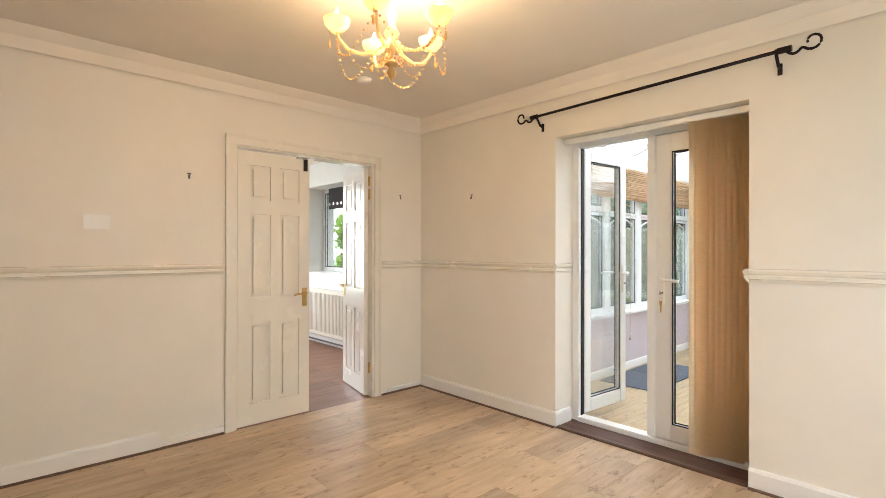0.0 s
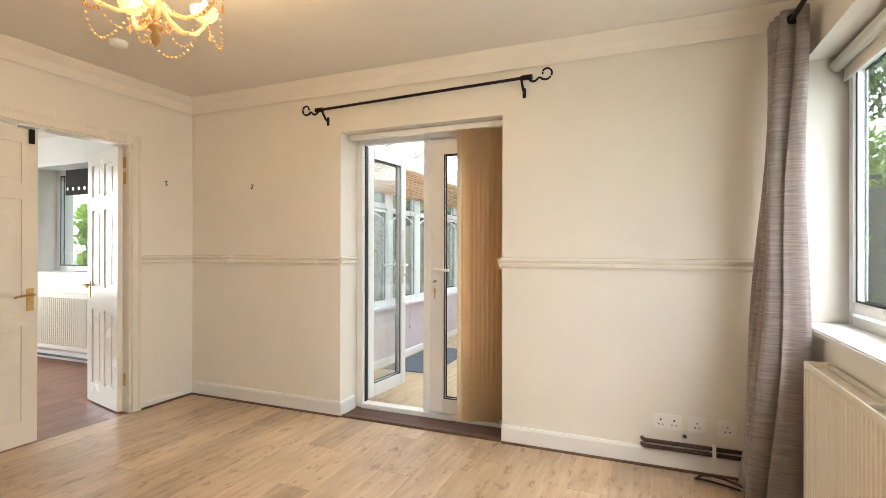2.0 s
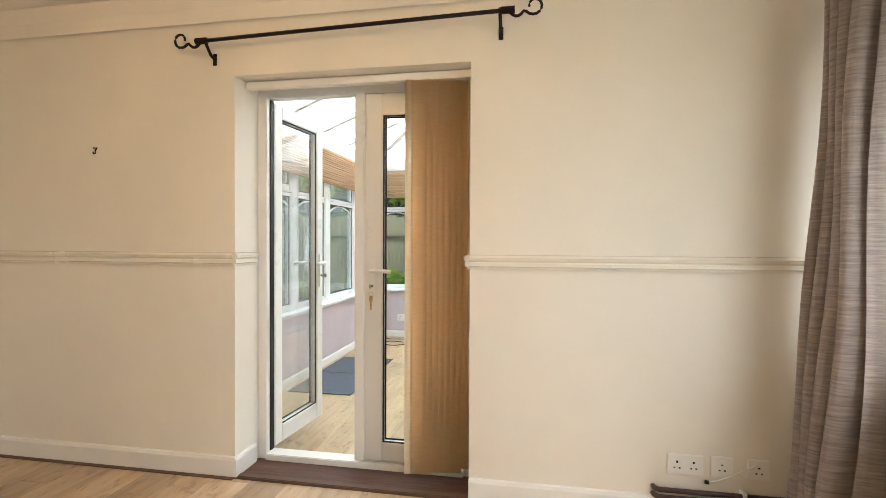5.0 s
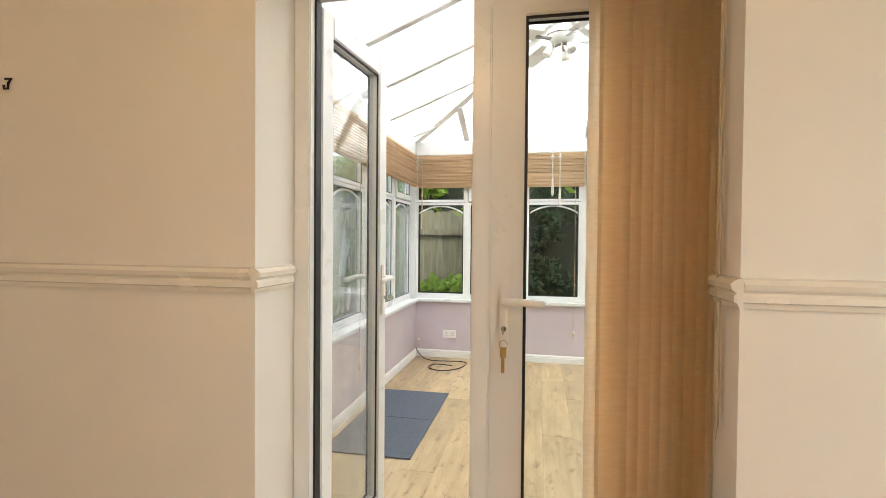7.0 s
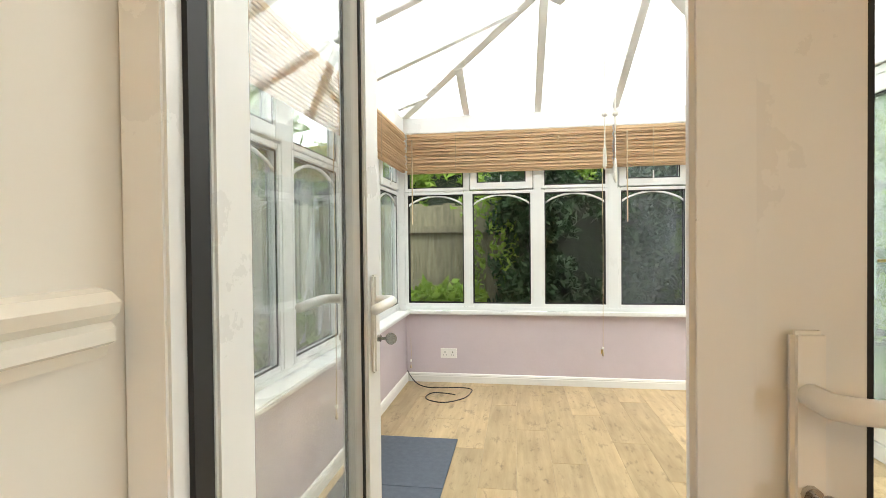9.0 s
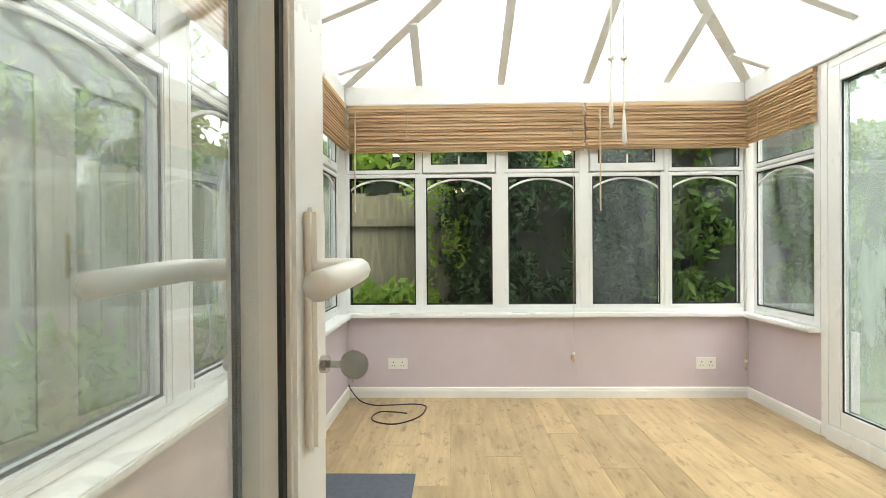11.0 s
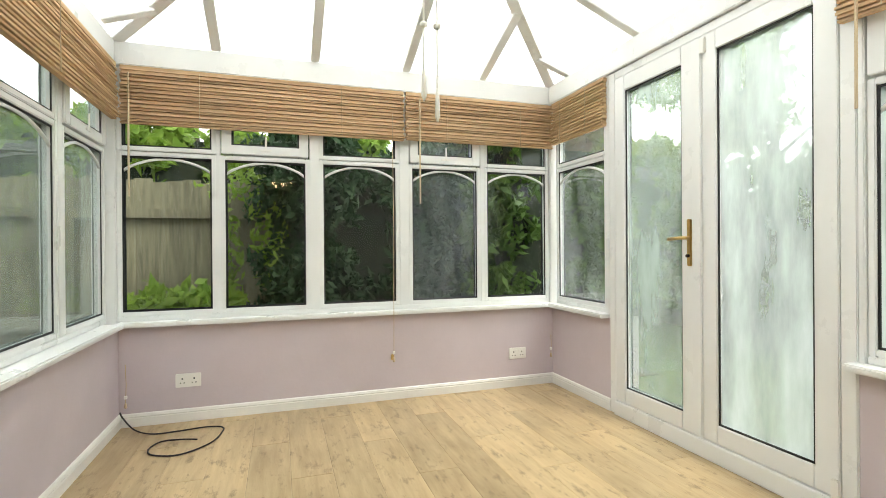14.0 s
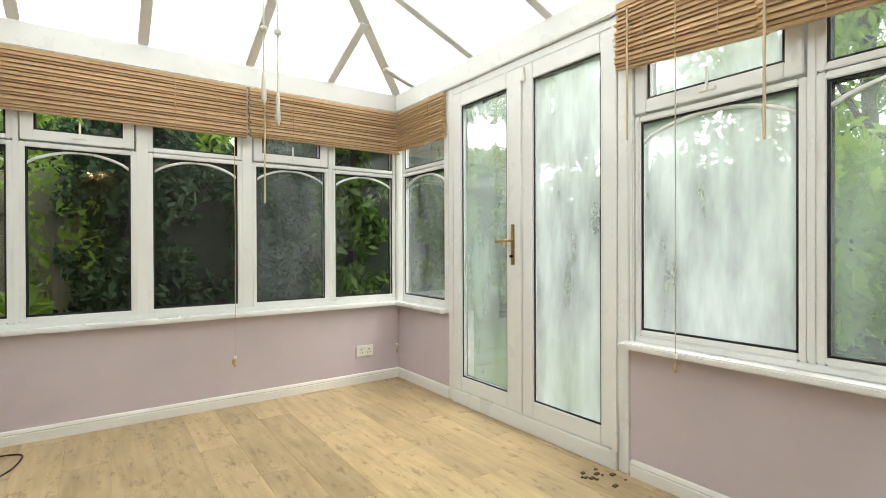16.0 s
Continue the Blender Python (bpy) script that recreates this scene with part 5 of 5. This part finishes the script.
def hedge(name, label, x0, x1, y0, y1, h, count, size, material, seed):
    """Clipped or wild hedge: solid core coloured as inner shade, with a coat of leaves."""
    hedge_core(x0 + 0.25, x1 - 0.25, y0 + 0.25, y1 - 0.25, h - 0.3, name + "_twigs", "solid dark core painted as the hedge's inner shade")
    blobs = []
    rng = np.random.default_rng(seed)
    nx = max(1, int((x1 - x0) / 0.8))
    ny = max(1, int((y1 - y0) / 0.8))
    nz = max(1, int(h / 0.8))
    for i in range(nx):
        for j in range(ny):
            for k in range(nz):
                if 0 < i < nx - 1 and 0 < j < ny - 1 and k < nz - 1:
                    continue
                blobs.append((x0 + (i + 0.5) * (x1 - x0) / nx, y0 + (j + 0.5) * (y1 - y0) / ny, (k + 0.5) * h / nz + rng.uniform(-0.1, 0.15), 0.62 * (x1 - x0) / nx, 0.62 * (y1 - y0) / ny, 0.7 * h / nz))
    return foliage(name, label, "hedge", blobs, count, size, material, seed)


def tree(x, y, h, spread, material, seed, leaf=0.09, count=5000):
    t = empty("tree", "broadleaf garden tree in fresh spring leaf", "tree", "garden trees", (x, y, -0.16))
    rng = random.Random(seed)
    part("trunk", tube([(x, y, -0.2), (x + 0.05, y, h * 0.3), (x - 0.05, y + 0.06, h * 0.6), (x, y, h * 0.9)], 0.13, 9, taper=0.03), BARK, t, smooth=True)
    blobs = []
    for k in range(9):
        a, z = rng.uniform(0, 6.28), h * rng.uniform(0.4, 0.95)
        r = spread * rng.uniform(0.4, 1.0) * (1.15 - z / h * 0.5)
        ex, ey, ez = x + r * math.cos(a), y + r * math.sin(a), z + 0.3
        part("limb", tube([(x, y, z * 0.7), ((x + ex) / 2, (y + ey) / 2, z * 0.92), (ex, ey, ez)], 0.045, 6, taper=0.012), BARK, t)
        s = spread * rng.uniform(0.4, 0.62)
        blobs.append((ex, ey, ez, s, s, s * 0.75))
    blobs.append((x, y, h * 0.92, spread * 0.55, spread * 0.55, spread * 0.5))
    foliage("crown", "", "", blobs, count, leaf, material, seed, t)
    return t


# fence behind and beside the conservatory
def fence(p, q, h, gap_seed):
    """Vertical close-board fence from p to q with posts and rails."""
    f = empty("fence", "weathered green-stained close-board timber fence", "fence", "garden fence", (p[0], p[1], -0.16))
    a, b = Vector((*p, 0)), Vector((*q, 0))
    d = (b - a).normalized()
    n = int((b - a).length / 0.125)
    meshes = []
    for k in range(3):
        bm = boxes((0, 0.135, -0.009, 0.009, -0.14, h + (k - 1) * 0.015))
        me = bpy.data.meshes.new("board")
        bm.to_mesh(me)
        bm.free()
        me.materials.append(FENCE)
        meshes.append(me)
    ang = math.atan2(d.y, d.x)
    for k in range(n):
        o = new("board", meshes[k % 3])
        o.parent = f
        o.matrix_parent_inverse = Matrix.Translation(-f.location)
        c = a + d * (k * 0.125)
        o.matrix_basis = pose(c.x, c.y, 0, 0, 0, math.degrees(ang) + (2.5 if k % 2 else -2.5))
    side = Vector((d.y, -d.x, 0))
    for z in (0.45, 1.35):
        c = a + side * 0.04 + Vector((0, 0, z))
        part("fence_rail", bar(c, c + d * (b - a).length, 0.05, 0.08), FENCE, f)
    for k in range(int((b - a).length / 1.8) + 1):
        c = a + d * (0.9 + 1.8 * k) + side * 0.09
        if (c - a).length < (b - a).length:
            part("post", boxes((c.x - 0.05, c.x + 0.05, c.y - 0.05, c.y + 0.05, -0.16, h + 0.08), bevel=0.006), FENCE, f)
    return f


fence((-0.7, 5.4), (4.0, 5.4), 1.64, 1)
fence((-0.48, 5.35), (-0.48, 0.9), 1.64, 2)
# ivy and shrubs
hedge("ivy_hedge", "dark ivy and climber over the old fence", 1.62, 3.7, 4.85, 5.5, 2.15, 17000, 0.05, LEAFD, 21)
hedge("conifer_hedge", "dense dark green conifer hedge", 3.35, 5.3, 4.6, 5.9, 2.9, 30000, 0.06, LEAF, 22)
hedge("garden_hedge", "tall mixed garden hedge beyond the lawn", 7.0, 8.4, -4.0, 9.0, 2.0, 52000, 0.08, LEAF, 23)
hedge("end_hedge", "thick green hedge across the end of the lawn", 4.8, 7.8, 6.2, 7.3, 2.7, 48000, 0.048, LEAFL, 33)
hedge("rear_hedge", "tall leafy hedge behind the fence", -5.0, 4.2, 7.0, 8.0, 2.7, 26000, 0.10, LEAFL, 24)
hedge("side_hedge", "leafy hedge showing above the side fence", -2.7, -1.4, 1.5, 6.6, 3.6, 46000, 0.09, LEAFL, 25)
hedge("kitchen_hedge", "bright leafy hedge outside the kitchen window", -9.5, -3.4, 4.4, 5.6, 2.4, 14000, 0.09, LEAFL, 26)
foliage("fern_shrub", "bright green low shrub at the fence's foot", "shrub", [(0.95, 4.95, 0.42, 0.38, 0.3, 0.4), (1.3, 5.05, 0.42, 0.34, 0.25, 0.4), (1.75, 4.8, 0.25, 0.28, 0.15, 0.3)], 4200, 0.07, LEAFL, 27)
foliage("climber", "thin green climber on the fence posts", "climber", [(1.45, 5.2, 0.9, 0.12, 0.1, 0.6), (1.85, 5.15, 0.75, 0.22, 0.12, 0.8), (1.5, 5.2, 1.6, 0.35, 0.2, 0.2), (1.75, 5.1, 1.2, 0.2, 0.15, 0.4)], 600, 0.04, LEAFL, 28)
foliage("side_shrub", "green shrub between fence and conservatory", "shrub", [(-0.1, 2.5, 0.3, 0.28, 0.7, 0.55), (-0.1, 3.8, 0.25, 0.26, 0.6, 0.5)], 2200, 0.06, LEAFL, 29)
foliage("maple_shrub", "young green shrub outside the conservatory", "shrub", [(6.4, 1.7, 1.1, 0.7, 0.6, 1.0), (6.9, 0.9, 1.4, 0.6, 0.6, 0.9), (6.2, 0.7, 0.5, 0.5, 0.5, 0.6)], 4200, 0.085, LEAFL, 30)
foliage("young_sapling", "pale young sapling before the hedge", "shrub", [(7.1, 0.35, 1.2, 0.35, 0.35, 0.6), (7.0, 0.6, 0.7, 0.4, 0.4, 0.5)], 1300, 0.07, LEAFL, 31)
tree(9.8, 2.4, 6.5, 1.9, LEAFL, 41, 0.11, 6000)
tree(11.0, -1.8, 7.5, 2.2, LEAFL, 42, 0.12, 6000)
tree(6.6, 7.9, 6.0, 1.8, LEAF, 43, 0.10, 6000)
tree(-2.8, 4.6, 5.0, 1.8, LEAFL, 44, 0.10, 6000)
tree(0.4, 10.6, 6.0, 2.0, LEAFL, 45, 0.11, 6000)
tree(7.3, 10.2, 6.5, 2.0, LEAFL, 47, 0.10, 6500)
tree(11.5, 8.0, 8.0, 2.6, LEAFL, 48, 0.13, 6500)
tree(13.5, 4.5, 8.0, 2.6, LEAFL, 46, 0.14, 6000)

# ---- floor planks, laid last ----
plank_mesh = {}


def plank(parent, material, x, y, w, l, z=0.0):
    key = (material.name, round(w, 3), round(l, 2))
    if key not in plank_mesh:
        bm = bmesh.new()
        c = 0.0018
        z0, z1 = -0.014, 0.0
        lo = [bm.verts.new(v) for v in ((0, 0, z0), (w, 0, z0), (w, l, z0), (0, l, z0))]
        mi = [bm.verts.new(v) for v in ((0, 0, z1 - c), (w, 0, z1 - c), (w, l, z1 - c), (0, l, z1 - c))]
        hi = [bm.verts.new(v) for v in ((c, c, z1), (w - c, c, z1), (w - c, l - c, z1), (c, l - c, z1))]
        for a, b in ((lo, mi), (mi, hi)):
            for k in range(4):
                bm.faces.new((a[k], a[(k + 1) % 4], b[(k + 1) % 4], b[k]))
        bm.faces.new(hi)
        me = bpy.data.meshes.new("plank")
        bm.to_mesh(me)
        bm.free()
        me.materials.append(material)
        plank_mesh[key] = me
    o = new("plank", plank_mesh[key])
    o.location = (x, y, z)
    o.parent = parent


def lay(parent, material, x0, x1, y0, y1, w, l, z=0.0):
    rows = int(math.ceil((x1 - x0) / w))
    for r in range(rows):
        xa = x0 + r * w
        ww = min(w, x1 - xa)
        y = y0 - ((r * 0.37) % 1.0) * l
        while y < y1:
            a, b = max(y, y0), min(y + l, y1)
            if b - a > 0.02:
                plank(parent, material, xa, a, ww, b - a, z)
            y += l


floor_d = bpy.data.objects["floor"]
lay(floor_d, OAK, 0.0, X1, Y0, 0.0, 0.198, 1.28)
lay(floor_d, REDOAK, KX, -0.0, -3.2, KY, 0.198, 1.28)
lay(bpy.data.objects["floor_conservatory"], OAK2, CL, CR, CN - 0.045, CB, 0.198, 1.28, CF)
